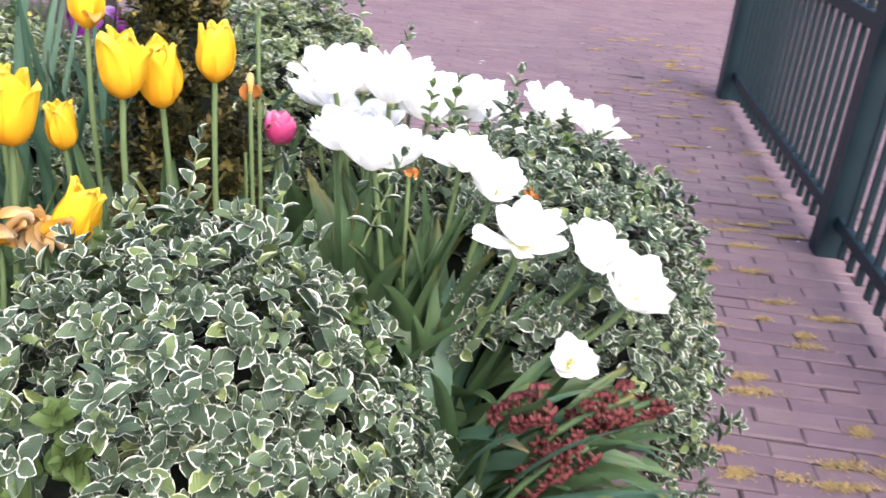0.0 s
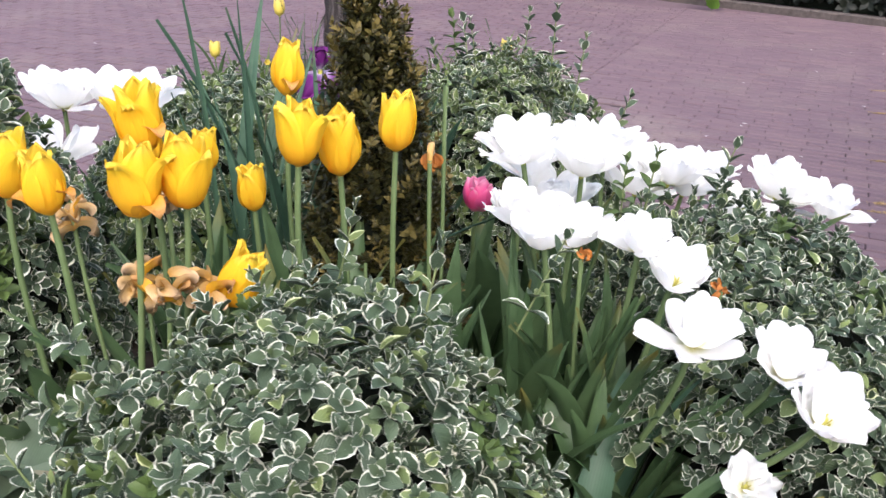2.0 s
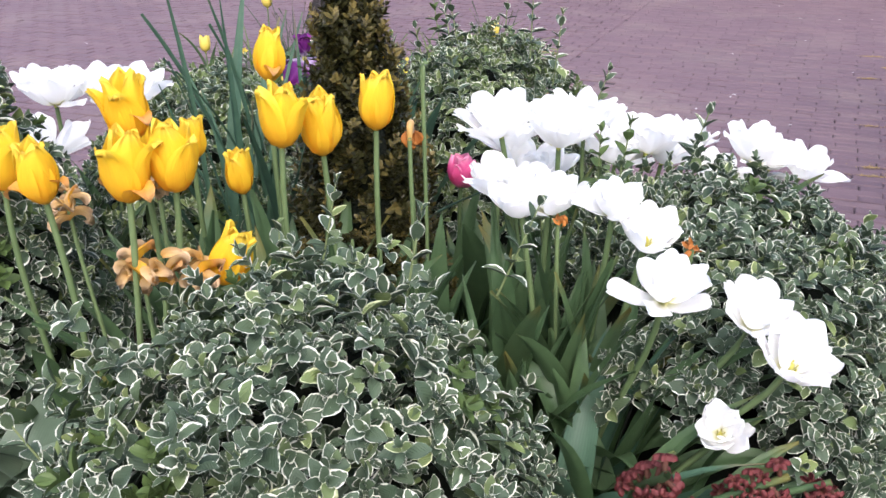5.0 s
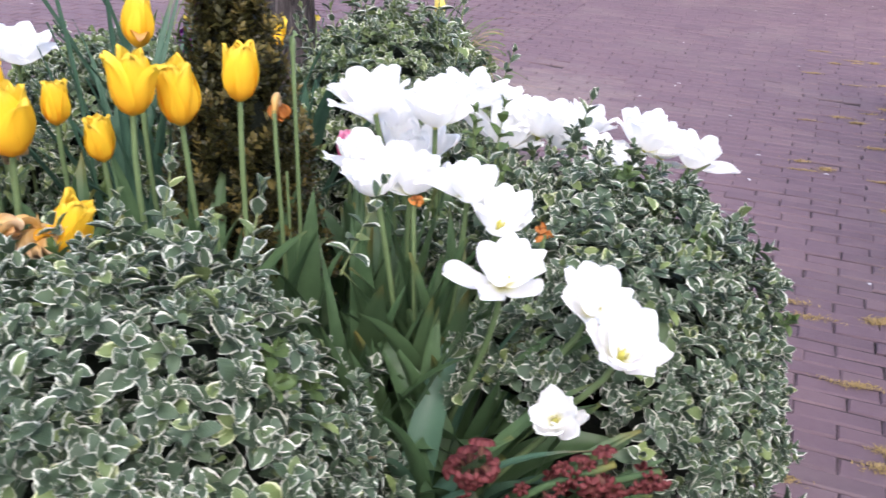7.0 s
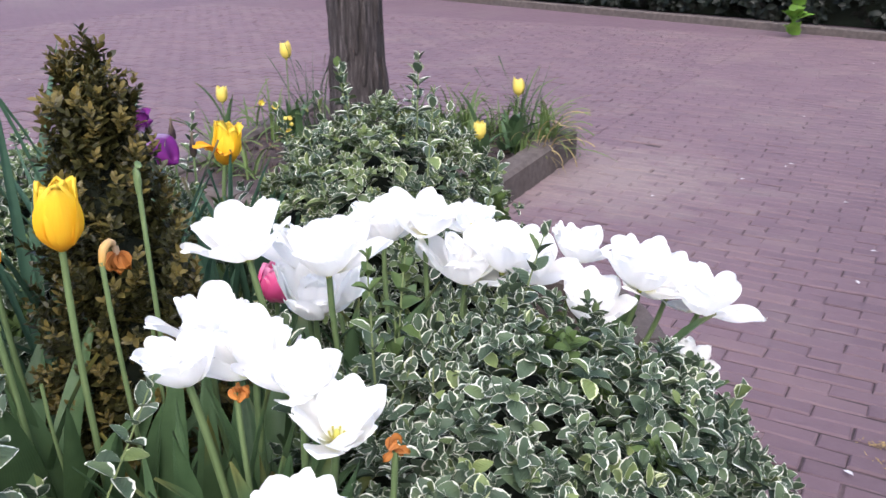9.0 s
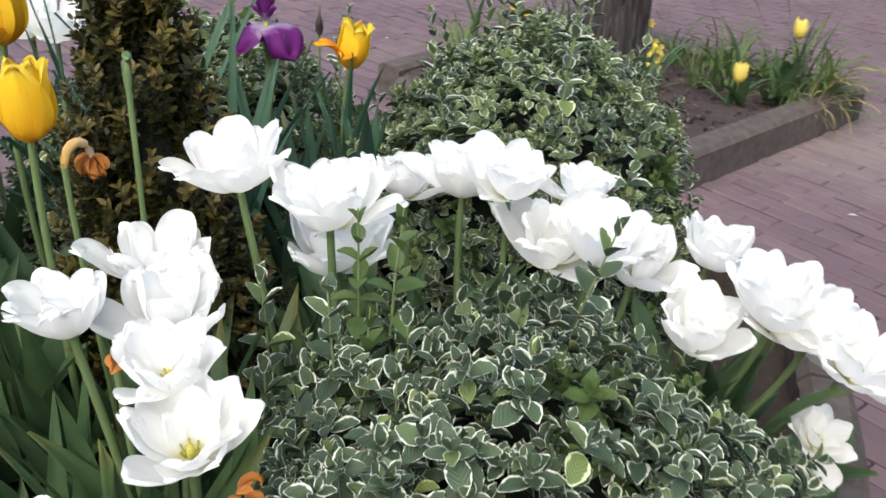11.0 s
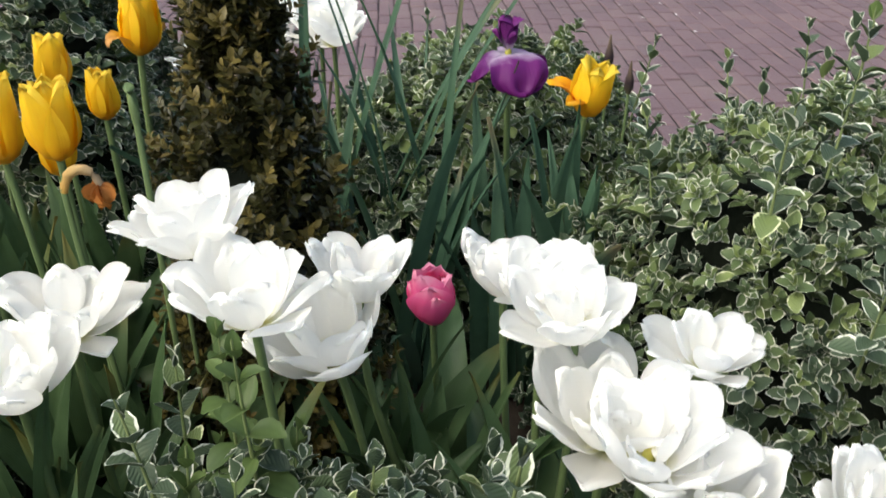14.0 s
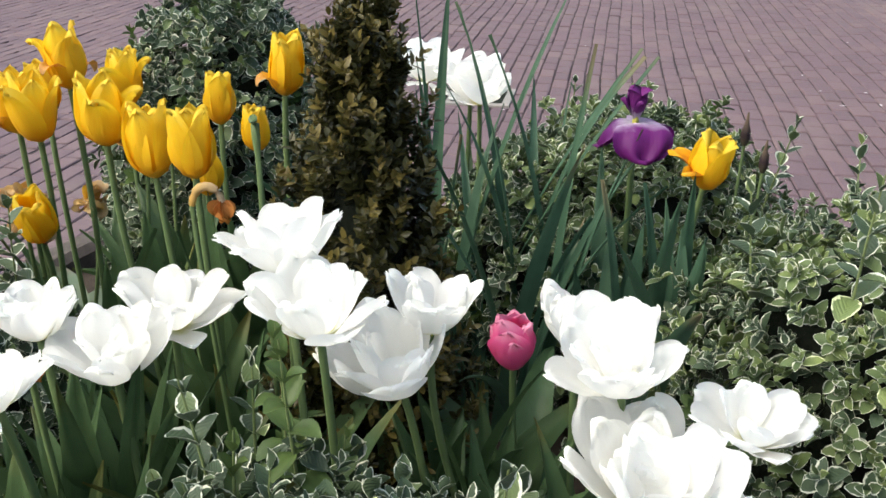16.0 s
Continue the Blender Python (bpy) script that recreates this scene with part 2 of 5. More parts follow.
PALE = petal_mat("pale_yellow_petal", [(0.0, (0.62, 0.55, 0.10)), (0.5, (0.84, 0.70, 0.14)), (1.0, (0.86, 0.72, 0.20))], (0.80, 0.62, 0.12), 0.5, 0.30, 0.3)
FLAME = petal_mat("orange_flamed_petal", [(0.0, (0.80, 0.45, 0.02)), (0.35, (0.78, 0.26, 0.01)), (0.75, (0.84, 0.42, 0.01)), (1.0, (0.86, 0.60, 0.03))], (0.70, 0.16, 0.01), 0.5, 0.28, 0.6)
PINK = petal_mat("pink_petal", [(0.0, (0.84, 0.74, 0.70)), (0.16, (0.86, 0.50, 0.56)), (0.36, (0.92, 0.11, 0.38)), (0.8, (0.94, 0.15, 0.44)), (1.0, (0.96, 0.44, 0.64))], (0.90, 0.26, 0.46), 0.5, 0.45, 0.35)
PURPLE = petal_mat("purple_iris_petal", [(0.0, (0.66, 0.62, 0.70)), (0.24, (0.50, 0.40, 0.56)), (0.42, (0.16, 0.022, 0.18)), (1.0, (0.19, 0.022, 0.19))], (0.09, 0.008, 0.12), 0.5, 0.25, 0.7)
FALL = petal_mat("iris_fall", [(0.0, (0.70, 0.66, 0.72)), (0.24, (0.56, 0.44, 0.62)), (0.44, (0.16, 0.016, 0.17)), (1.0, (0.14, 0.010, 0.14))], (0.12, 0.010, 0.14), 0.5, 0.25, 0.6)
RED = petal_mat("faded_red_floret", [(0.0, (0.10, 0.050, 0.03)), (0.5, (0.095, 0.012, 0.018)), (1.0, (0.15, 0.026, 0.034))], (0.09, 0.035, 0.018), 0.6, 0.15, 0.6)
DRY = petal_mat("withered_petal", [(0.0, (0.54, 0.32, 0.07)), (0.4, (0.62, 0.44, 0.20)), (1.0, (0.70, 0.56, 0.42))], (0.46, 0.25, 0.06), 0.75, 0.2, 0.7)
ORANGE = petal_mat("wilted_orange_petal", [(0.0, (0.38, 0.16, 0.05)), (1.0, (0.64, 0.26, 0.05))], (0.34, 0.10, 0.02), 0.7, 0.2, 0.6)
DARKPOD = petal_mat("dark_withered_bud", [(0.0, (0.10, 0.09, 0.05)), (0.4, (0.030, 0.016, 0.022)), (1.0, (0.20, 0.15, 0.10))], (0.02, 0.012, 0.016), 0.7, 0.05, 0.6)
CENTRE = petal_mat("flower_centre", [(0.0, (0.45, 0.48, 0.10)), (1.0, (0.62, 0.56, 0.14))], (0.50, 0.42, 0.06), 0.6, 0.1, 0.4)
SOIL = stone("bed_soil", (0.030, 0.022, 0.017), (0.085, 0.064, 0.050), 38.0, 0.95, 1.0)
PIT_SOIL = stone("pit_soil", (0.042, 0.030, 0.030), (0.10, 0.074, 0.072), 30.0, 0.95, 1.0)
KERB = stone("weathered_concrete", (0.062, 0.050, 0.045), (0.160, 0.134, 0.124), 28.0, 0.88, 0.6)
BARK = bark_mat()
PAINT = stone("dark_green_paint", (0.006, 0.018, 0.024), (0.011, 0.029, 0.036), 9.0, 0.45, 0.05)
IRON = stone("cast_iron", (0.030, 0.030, 0.032), (0.060, 0.058, 0.060), 30.0, 0.55, 0.3)
GRATE_FRAME = stone("grate_frame_concrete", (0.26, 0.24, 0.23), (0.36, 0.34, 0.32), 40.0, 0.85, 0.4)
LITTER = stone("pale_litter", (0.62, 0.60, 0.60), (0.80, 0.78, 0.78), 30.0, 0.7, 0.2)
# near-black: the shade behind leaves and in the drain is put into this colour
CORE = stone("inner_shade", (0.005, 0.008, 0.004), (0.014, 0.020, 0.010), 45.0, 0.95, 1.0)
PAVER = brick_mat()
FAR_PAVE = far_pave_mat()


# ---------------------------------------------------------------- mesh tools
class Geo:
    """Verts, faces and one UV a vert, gathered piece by piece."""

    def __init__(self):
        self.v, self.f, self.uv, self.count = [], [], [], 0

    def add(self, piece, m=None):
        v, f, uv = piece
        if m is not None:
            a = np.array(m)
            v = v @ a[:3, :3].T + a[:3, 3]
        self.v.append(v)
        self.f.append(f + self.count)
        self.uv.append(uv)
        self.count += len(v)
        return self

    def piece(self):
        return np.concatenate(self.v), np.concatenate(self.f), np.concatenate(self.uv)

    def mesh(self, name, mat, smooth=True):
        v, f, uv = self.piece()
        me = bpy.data.meshes.new(name)
        me.vertices.add(len(v))
        me.vertices.foreach_set("co", v.astype(np.float32).ravel())
        me.loops.add(f.size)
        me.loops.foreach_set("vertex_index", f.astype(np.int32).ravel())
        me.polygons.add(len(f))
        me.polygons.foreach_set("loop_start", np.arange(0, f.size, 4, dtype=np.int32))
        me.polygons.foreach_set("use_smooth", np.full(len(f), smooth))
        layer = me.uv_layers.new(name="UVMap")
        layer.data.foreach_set("uv", uv[f.ravel()].astype(np.float32).ravel())
        me.materials.append(mat)
        me.update(calc_edges=True)
        me.validate()
        return me


def grid_faces(rows, cols, wrap=False):
    r, c = np.meshgrid(np.arange(rows - 1), np.arange(cols if wrap else cols - 1), indexing="ij")
    n = (c + 1) % cols
    return np.stack([r * cols + c, r * cols + n, (r + 1) * cols + n, (r + 1) * cols + c], -1).reshape(-1, 4)


def blade(line, width, cup=0.0, rows=6, cols=3, frill=0.0, waves=3.0, phase=0.0, twist=0.0, notch=0.0, crowd=1.0):
    """A leaf or petal: line(s) gives the centre line in the xz plane, width(s) its breadth, cup the fold across."""
    s = 1 - (1 - np.linspace(0, 1, rows)) ** crowd
    u = np.linspace(-1, 1, cols)
    c = np.array([line(k) for k in s])
    t = np.gradient(c, axis=0)
    t /= np.linalg.norm(t, axis=1, keepdims=True) + 1e-9
    nrm = np.stack([-t[:, 1], t[:, 0]], 1)
    w = np.array([width(k) for k in s]) / 2
    a = twist * s
    side = u[None] * w[:, None]
    lift = cup * w[:, None] * u[None] ** 2 + frill * np.sin(waves * np.pi * u[None] + phase + 5 * s[:, None]) * (s[:, None] ** 2) * (0.3 + np.abs(u[None]))
    across = side * np.cos(a)[:, None]
    lift = lift + side * np.sin(a)[:, None]
    su = s[:, None] - notch * s[:, None] ** 5 * (0.5 - 0.5 * np.cos((waves + 1) * np.pi * u[None] + phase))
    cx, cz = line(su)
    v = np.stack([cx + nrm[:, :1] * lift, across, cz + nrm[:, 1:] * lift], -1).reshape(-1, 3)
    uv = np.stack(np.broadcast_arrays((u[None] + 1) / 2, s[:, None]), -1).reshape(-1, 2)
    return v, grid_faces(rows, cols), uv


def arc(length, start, end, power=1.0, n=24):
    """A centre line that leaves at start degrees over the horizontal and ends at end degrees."""
    s = np.linspace(0, 1, n)
    a = np.radians(start + (end - start) * s**power)
    x = np.concatenate([[0], np.cumsum(np.cos(a[:-1]))]) * length / (n - 1)
    z = np.concatenate([[0], np.cumsum(np.sin(a[:-1]))]) * length / (n - 1)
    return lambda k: (np.interp(k, s, x), np.interp(k, s, z))


def bend(length, keys, n=28):
    """A centre line by its slope in degrees at places along it."""
    s = np.linspace(0, 1, n)
    a = np.radians(np.interp(s, [k for k, _ in keys], [d for _, d in keys]))
    x = np.concatenate([[0], np.cumsum(np.cos(a[:-1]))]) * length / (n - 1)
    z = np.concatenate([[0], np.cumsum(np.sin(a[:-1]))]) * length / (n - 1)
    return lambda k: (np.interp(k, s, x), np.interp(k, s, z))


def tube(points, radii, sides=6):
    p = np.array(points, float)
    r = np.broadcast_to(np.array(radii, float), (len(p),))
    t = np.gradient(p, axis=0)
    t /= np.linalg.norm(t, axis=1, keepdims=True) + 1e-9
    ref = np.where(np.abs(t[:, 2:]) > 0.9, [[1.0, 0, 0]], [[0, 0, 1.0]])
    b = np.cross(t, ref)
    b /= np.linalg.norm(b, axis=1, keepdims=True) + 1e-9
    n = np.cross(b, t)
    ang = np.linspace(0, 2 * np.pi, sides, endpoint=False)
    ring = np.cos(ang)[None, :, None] * b[:, None] + np.sin(ang)[None, :, None] * n[:, None]
    v = (p[:, None] + ring * r[:, None, None]).reshape(-1, 3)
    uv = np.stack(np.broadcast_arrays((ang / 6.283)[None], np.linspace(0, 1, len(p))[:, None]), -1).reshape(-1, 2)
    return v, grid_faces(len(p), sides, True), uv


def bezier(a, b, c, d, n=9):
    k = np.linspace(0, 1, n)[:, None]
    a, b, c, d = (np.array(q, float) for q in (a, b, c, d))
    return (1 - k) ** 3 * a + 3 * (1 - k) ** 2 * k * b + 3 * (1 - k) * k**2 * c + k**3 * d


def box_piece(lo, hi, chamfer=0.0):
    """A block with its upper and side edges taken off."""
    (x0, y0, z0), (x1, y1, z1) = lo, hi
    c = chamfer
    rings = [[(x0, y0, z0), (x1, y0, z0), (x1, y1, z0), (x0, y1, z0)],
             [(x0, y0, z1 - c), (x1, y0, z1 - c), (x1, y1, z1 - c), (x0, y1, z1 - c)],
             [(x0 + c, y0 + c, z1), (x1 - c, y0 + c, z1), (x1 - c, y1 - c, z1), (x0 + c, y1 - c, z1)]]
    v = np.array(sum(rings, []), float)
    f = np.concatenate([grid_faces(3, 4, True), [[8, 9, 10, 11]], [[3, 2, 1, 0]]])
    return v, f, v[:, :2] * 1.0


def empty(name, m):
    ob = new(name)
    ob.empty_display_size = 0.05
    ob.matrix_basis = m
    return ob


def part(name, me, parent, m=None, label=""):
    ob = new(name, me)
    ob.parent = parent
    if m is not None:
        ob.matrix_basis = m
    return tagged(ob, label) if label else ob


def toward(d, spin=0.0):
    """A turn that lays local z along d, turned about it by spin."""
    return Vector(d).to_track_quat("Z", "Y").to_matrix().to_4x4() @ Matrix.Rotation(spin, 4, "Z")


# ---------------------------------------------------------------- ground
g = Geo()
n = 9
xs = np.array([-120, -40, -14, -6, -2, 2, 8, 40, 120.0])
gx, gy = np.meshgrid(xs, xs, indexing="ij")
g.add((np.stack([gx, gy, 0 * gx - 0.0055], -1).reshape(-1, 3), grid_faces(n, n)[:, ::-1], np.stack([gx, gy], -1).reshape(-1, 2)))
ground = new("ground", g.mesh("ground", FAR_PAVE, False))
tagged(ground, "mauve-grey clay brick paving with sandy joints to the horizon", "paving", kind="structure")

BED = [(-1.0, -0.70), (-0.55, -0.80), (-0.08, -0.76), (0.14, -0.56), (0.275, -0.30), (0.362, -0.10), (0.385, 0.10), (0.36, 0.34), (0.28, 0.56), (0.13, 0.79), (-0.05, 0.98), (-0.45, 1.05), (-0.92, 0.86), (-1.10, 0.5), (-1.14, -0.1), (-1.12, -0.45)]
PIT = [(-2.10, 1.58), (-0.85, 1.62), (-0.94, 2.95), (-2.42, 2.95)]


def inside(poly, x, y):
    hit = False
    for (xa, ya), (xb, yb) in zip(poly, poly[1:] + poly[:1]):
        if (ya > y) != (yb > y) and x < (xb - xa) * (y - ya) / (yb - ya) + xa:
            hit = not hit
    return hit


def smooth_ring(poly, per):
    p = np.array(poly, float)
    out = []
    for i in range(len(p)):
        a, b, c, d = p[i - 1], p[i], p[(i + 1) % len(p)], p[(i + 2) % len(p)]
        for k in np.arange(per) / per:
            out.append(0.5 * (2 * b + (c - a) * k + (2 * a - 5 * b + 4 * c - d) * k**2 + (3 * b - a - 3 * c + d) * k**3))
    return np.array(out)


def inset(ring, d, closed=True):
    t = np.roll(ring, -1, 0) - np.roll(ring, 1, 0) if closed else np.gradient(ring, axis=0)
    t /= np.linalg.norm(t, axis=1, keepdims=True)
    return ring + d * np.stack([-t[:, 1], t[:, 0]], 1)


def soil_bed(name, ring, z, mat, label):
    c = ring.mean(0)
    rows = [c + (ring - c) * k for k in (0.02, 0.15, 0.28, 0.4, 0.52, 0.64, 0.75, 0.85, 0.94, 1.0)]
    v = np.concatenate([np.column_stack([r, [z + 0.022 * noise.noise((5 * x, 5 * y, 0.3)) + 0.014 * noise.noise((19 * x, 19 * y, 2.0)) for x, y in r]]) for r in rows])
    ob = new(name, Geo().add((v, grid_faces(10, len(ring), True), v[:, :2])).mesh(name, mat))
    return tagged(ob, label, "soil", kind="structure")


def kerb_run(owner, ring, closed, height, width, per, label, piece="kerb_stone"):
    """Kerb stones laid end to end along a line, each a block with rounded upper edges."""
    outer, inner = ring, inset(ring, width, closed)
    total = len(ring) if closed else len(ring) - 1
    for i in range(0, total, per):
        idx = [j % len(ring) for j in range(i, min(i + per, total) + 1)]
        o, q = outer[idx], inner[idx]
        shrink = 0.004
        o, q = o.copy(), q.copy()
        for side in (o, q):
            d = side[1] - side[0]
            side[0] += shrink * d / np.linalg.norm(d)
            d = side[-1] - side[-2]
            side[-1] -= shrink * d / np.linalg.norm(d)
        c = 0.014
        prof = [(0, -0.05), (0, height - c), (c / width, height), (1 - c / width, height), (1, height - c), (1, -0.05)]
        rows = np.stack([np.column_stack([o + (q - o) * k, np.full(len(o), z) + 0.0]) for k, z in prof], 1)
        v = rows.reshape(-1, 3)
        f = grid_faces(len(o), len(prof))[:, ::-1]
        last = (len(o) - 1) * 6
        caps = np.array([[0, 1, 4, 5], [1, 2, 3, 4], [last + 5, last + 4, last + 1, last], [last + 4, last + 3, last + 2, last + 1]])
        part(piece, Geo().add((v, np.concatenate([f, caps]), v[:, :2])).mesh(piece, KERB, False), owner)
    return tagged(owner, label, "kerb", kind="structure")


bed_ring = smooth_ring(BED, 5)
kerb_run(empty("planter_wall", Matrix()), bed_ring, True, 0.33, 0.07, 5, "low weathered grey concrete wall round the raised flower bed", "wall_block")
soil_bed("bed_soil", inset(bed_ring, 0.055), 0.285, SOIL, "dark damp soil of the flower bed")
pit_ring = np.array([np.array(a) + (np.array(b) - np.array(a)) * k for a, b in zip(PIT, PIT[1:] + PIT[:1]) for k in (0, 0.34, 0.67)])
pit = empty("tree_pit_kerb", Matrix())
for a in range(4):
    side = np.array([pit_ring[(3 * a + k) % 12] for k in range(4)])
    side[0] += 0.104 * (side[1] - side[0]) / np.linalg.norm(side[1] - side[0])
    kerb_run(pit, side, False, 0.115 if a != 0 else 0.085, 0.10, 3 if a == 1 else 1, "worn concrete kerb round the tree pit")
c0 = np.array(PIT).mean(0)
pit_soil_ring = np.array([c0 + (pit_ring[i] + (pit_ring[(i + 1) % 12] - pit_ring[i]) * k - c0) * 0.93 for i in range(12) for k in (0, 0.2, 0.4, 0.6, 0.8)])
soil_bed("pit_soil", pit_soil_ring, 0.088, PIT_SOIL, "bare brown soil round the tree trunk")

# ---------------------------------------------------------------- shrubs
def shoot_piece(r, pairs, length, leaf, spread):
    """A shoot of the variegated shrub: opposite leaf pairs, the upper ones smaller and steeper."""
    out = Geo()
    for k in range(pairs):
        h = length * (k + 0.4) / pairs
        size = leaf * (1.0 - 0.42 * k / max(1, pairs - 1)) * r.uniform(0.85, 1.15)
        lift = spread + (72 - spread) * (k / max(1, pairs - 1)) ** 1.3
        for side in (0, 1):
            line = arc(size, lift + r.uniform(-14, 14), lift - 10 + r.uniform(-30, 22))
            b = size * r.uniform(0.54, 0.74)
            w = lambda q, b=b: b * (0.06 + 0.97 * math.sin(math.pi * min(1.0, 0.03 + 0.95 * q) ** 0.95) ** 0.8)
            a = math.pi * side + k * 1.57 + r.uniform(-0.35, 0.35)
            out.add(blade(line, w, r.uniform(0.3, 0.8), 5, 3), Matrix.Translation((0, 0, h)) @ Matrix.Rotation(a, 4, "Z"))
    return out


def stalk(length, r=0.0012):
    return tube([(0, 0, -0.02), (0.001, 0, length * 0.5), (0, 0.001, length)], [r * 1.3, r, r * 0.6], 4)


SHOOTS = [shoot_piece(np.random.default_rng(40 + i), 4, 0.0190, 0.0214, 12) for i in range(10)]
SHOOT_PIECES = [s.piece() for s in SHOOTS]
SHOOT_MESHES = [Geo().add(p).mesh("shoot", VARIEGATED) for p in SHOOT_PIECES]
TALL = [shoot_piece(np.random.default_rng(60 + i), 6, 0.115, 0.031, 10) for i in range(4)]
TALL_MESHES = [t.mesh("tall_shoot", VARIEGATED) for t in TALL]
GREEN_TALL = [shoot_piece(np.random.default_rng(70 + i), 6, 0.115, 0.030, 10).mesh("tall_shoot", GREEN_LEAF) for i in range(3)]
STALK_MESH = Geo().add(stalk(0.118)).mesh("stalk", SHRUB_STEM)


def mound_radius(d, seed):
    return 1.0 + 0.10 * noise.noise((2.1 * d[0] + seed, 2.1 * d[1], 2.1 * d[2])) + 0.06 * noise.noise((5.3 * d[0], 5.3 * d[1] + seed, 5.3 * d[2]))


def shrub(centre, radii, gap, seed, singles, talls, label, low=lambda x, y: 0.0):
    """A spreading mound: a shell coloured near-black for the shade inside, a skin of leafy shoots, and a few longer
    shoots standing out.
    """
    r = np.random.default_rng(seed)
    c, rad = np.array(centre), np.array(radii)
    thing = empty("variegated_shrub", Matrix.Translation((centre[0], centre[1], 0.285)))
    off = Vector((0, 0, centre[2] - 0.285))
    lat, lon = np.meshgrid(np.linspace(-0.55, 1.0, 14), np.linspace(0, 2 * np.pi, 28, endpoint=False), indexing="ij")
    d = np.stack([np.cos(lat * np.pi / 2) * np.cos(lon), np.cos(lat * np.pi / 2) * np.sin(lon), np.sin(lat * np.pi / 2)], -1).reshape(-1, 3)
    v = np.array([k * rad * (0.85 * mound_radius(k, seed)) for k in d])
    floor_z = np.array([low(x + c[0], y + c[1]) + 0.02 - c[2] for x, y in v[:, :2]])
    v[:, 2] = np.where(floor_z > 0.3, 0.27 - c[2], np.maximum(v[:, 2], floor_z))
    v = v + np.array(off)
    # shell with the shade among the leaves painted in; no twigs modelled
    part("shade_core", Geo().add((v, grid_faces(14, 28, True), d[:, :2])).mesh("shade_core", CORE), thing)
    area = 4 * np.pi * ((rad[0] * rad[1]) ** 1.6 / 3 + (rad[0] * rad[2]) ** 1.6 / 3 + (rad[1] * rad[2]) ** 1.6 / 3) ** (1 / 1.6)
    count = int(area / gap**2)
    rest, made = Geo(), 0
    greens = Geo()
    fresh = Geo()
    order = r.permutation(count)
    for i in order:
        z = 1 - 2 * (i + 0.5) / count
        if z < -0.55:
            continue
        ang = i * 2.399963 + r.uniform(-0.02, 0.02)
        q = math.sqrt(1 - z * z)
        k = np.array([q * math.cos(ang), q * math.sin(ang), z])
        p = k * rad * mound_radius(k, seed) * (1.04 - 0.20 * r.uniform() ** 1.5 + (r.uniform(0.03, 0.10) if r.uniform() < 0.10 else 0.0)) + r.normal(0, 0.006, 3)
        if p[2] + c[2] < low(p[0] + c[0], p[1] + c[1]):
            continue
        nrm = k / rad
        nrm = nrm / np.linalg.norm(nrm)
        aim = nrm * 0.75 + np.array([0, 0, 0.45]) + r.normal(0, 0.42, 3)
        m = Matrix.Translation(Vector(p) + off) @ toward(aim, r.uniform(0, 6.28)) @ Matrix.Scale(r.uniform(0.75, 1.2) * (0.9 if seed == 3 else 1.0), 4)
        j = int(r.integers(len(SHOOTS)))
        if noise.noise((9 * p[0] + seed, 9 * p[1], 9 * p[2])) > 0.40 and r.uniform() < 0.5:
            greens.add(SHOOT_PIECES[j], m)
        elif seed in (3, 5) and z > 0.1 and r.uniform() < 0.25 + 0.5 * z:
            fresh.add(SHOOT_PIECES[j], m)
        elif made < singles and z > 0.1:
            part("shoot", SHOOT_MESHES[j], thing, m)
            made += 1
        else:
            rest.add(SHOOT_PIECES[j], m)
    tagged(part("foliage", rest.mesh("foliage", VARIEGATED), thing), kind="stuff")
    if fresh.count:
        tagged(part("young_foliage", fresh.mesh("young_foliage", YOUNG), thing, label="yellow-green young leaves with cream margins"), kind="stuff")
    if greens.count:
        tagged(part("reverted_foliage", greens.mesh("reverted_foliage", GREEN_LEAF), thing, label="plain green leaves without cream margins"), kind="stuff")
    for x, y, z, lean, *plain in talls:
        k = r.uniform(0.85, 1.15)
        base = Vector((x - centre[0], y - centre[1], z - 0.285 - 0.118 * k))
        m = Matrix.Translation(base) @ toward((lean[0], lean[1], 1.0), r.uniform(0, 6)) @ Matrix.Scale(k, 4)
        s = part("tall_shoot", GREEN_TALL[int(r.integers(3))] if plain else TALL_MESHES[int(r.integers(4))], thing, m)
        part("stalk", STALK_MESH, s)
    return tagged(thing, label, "shrub", "shrubs in the flower bed")


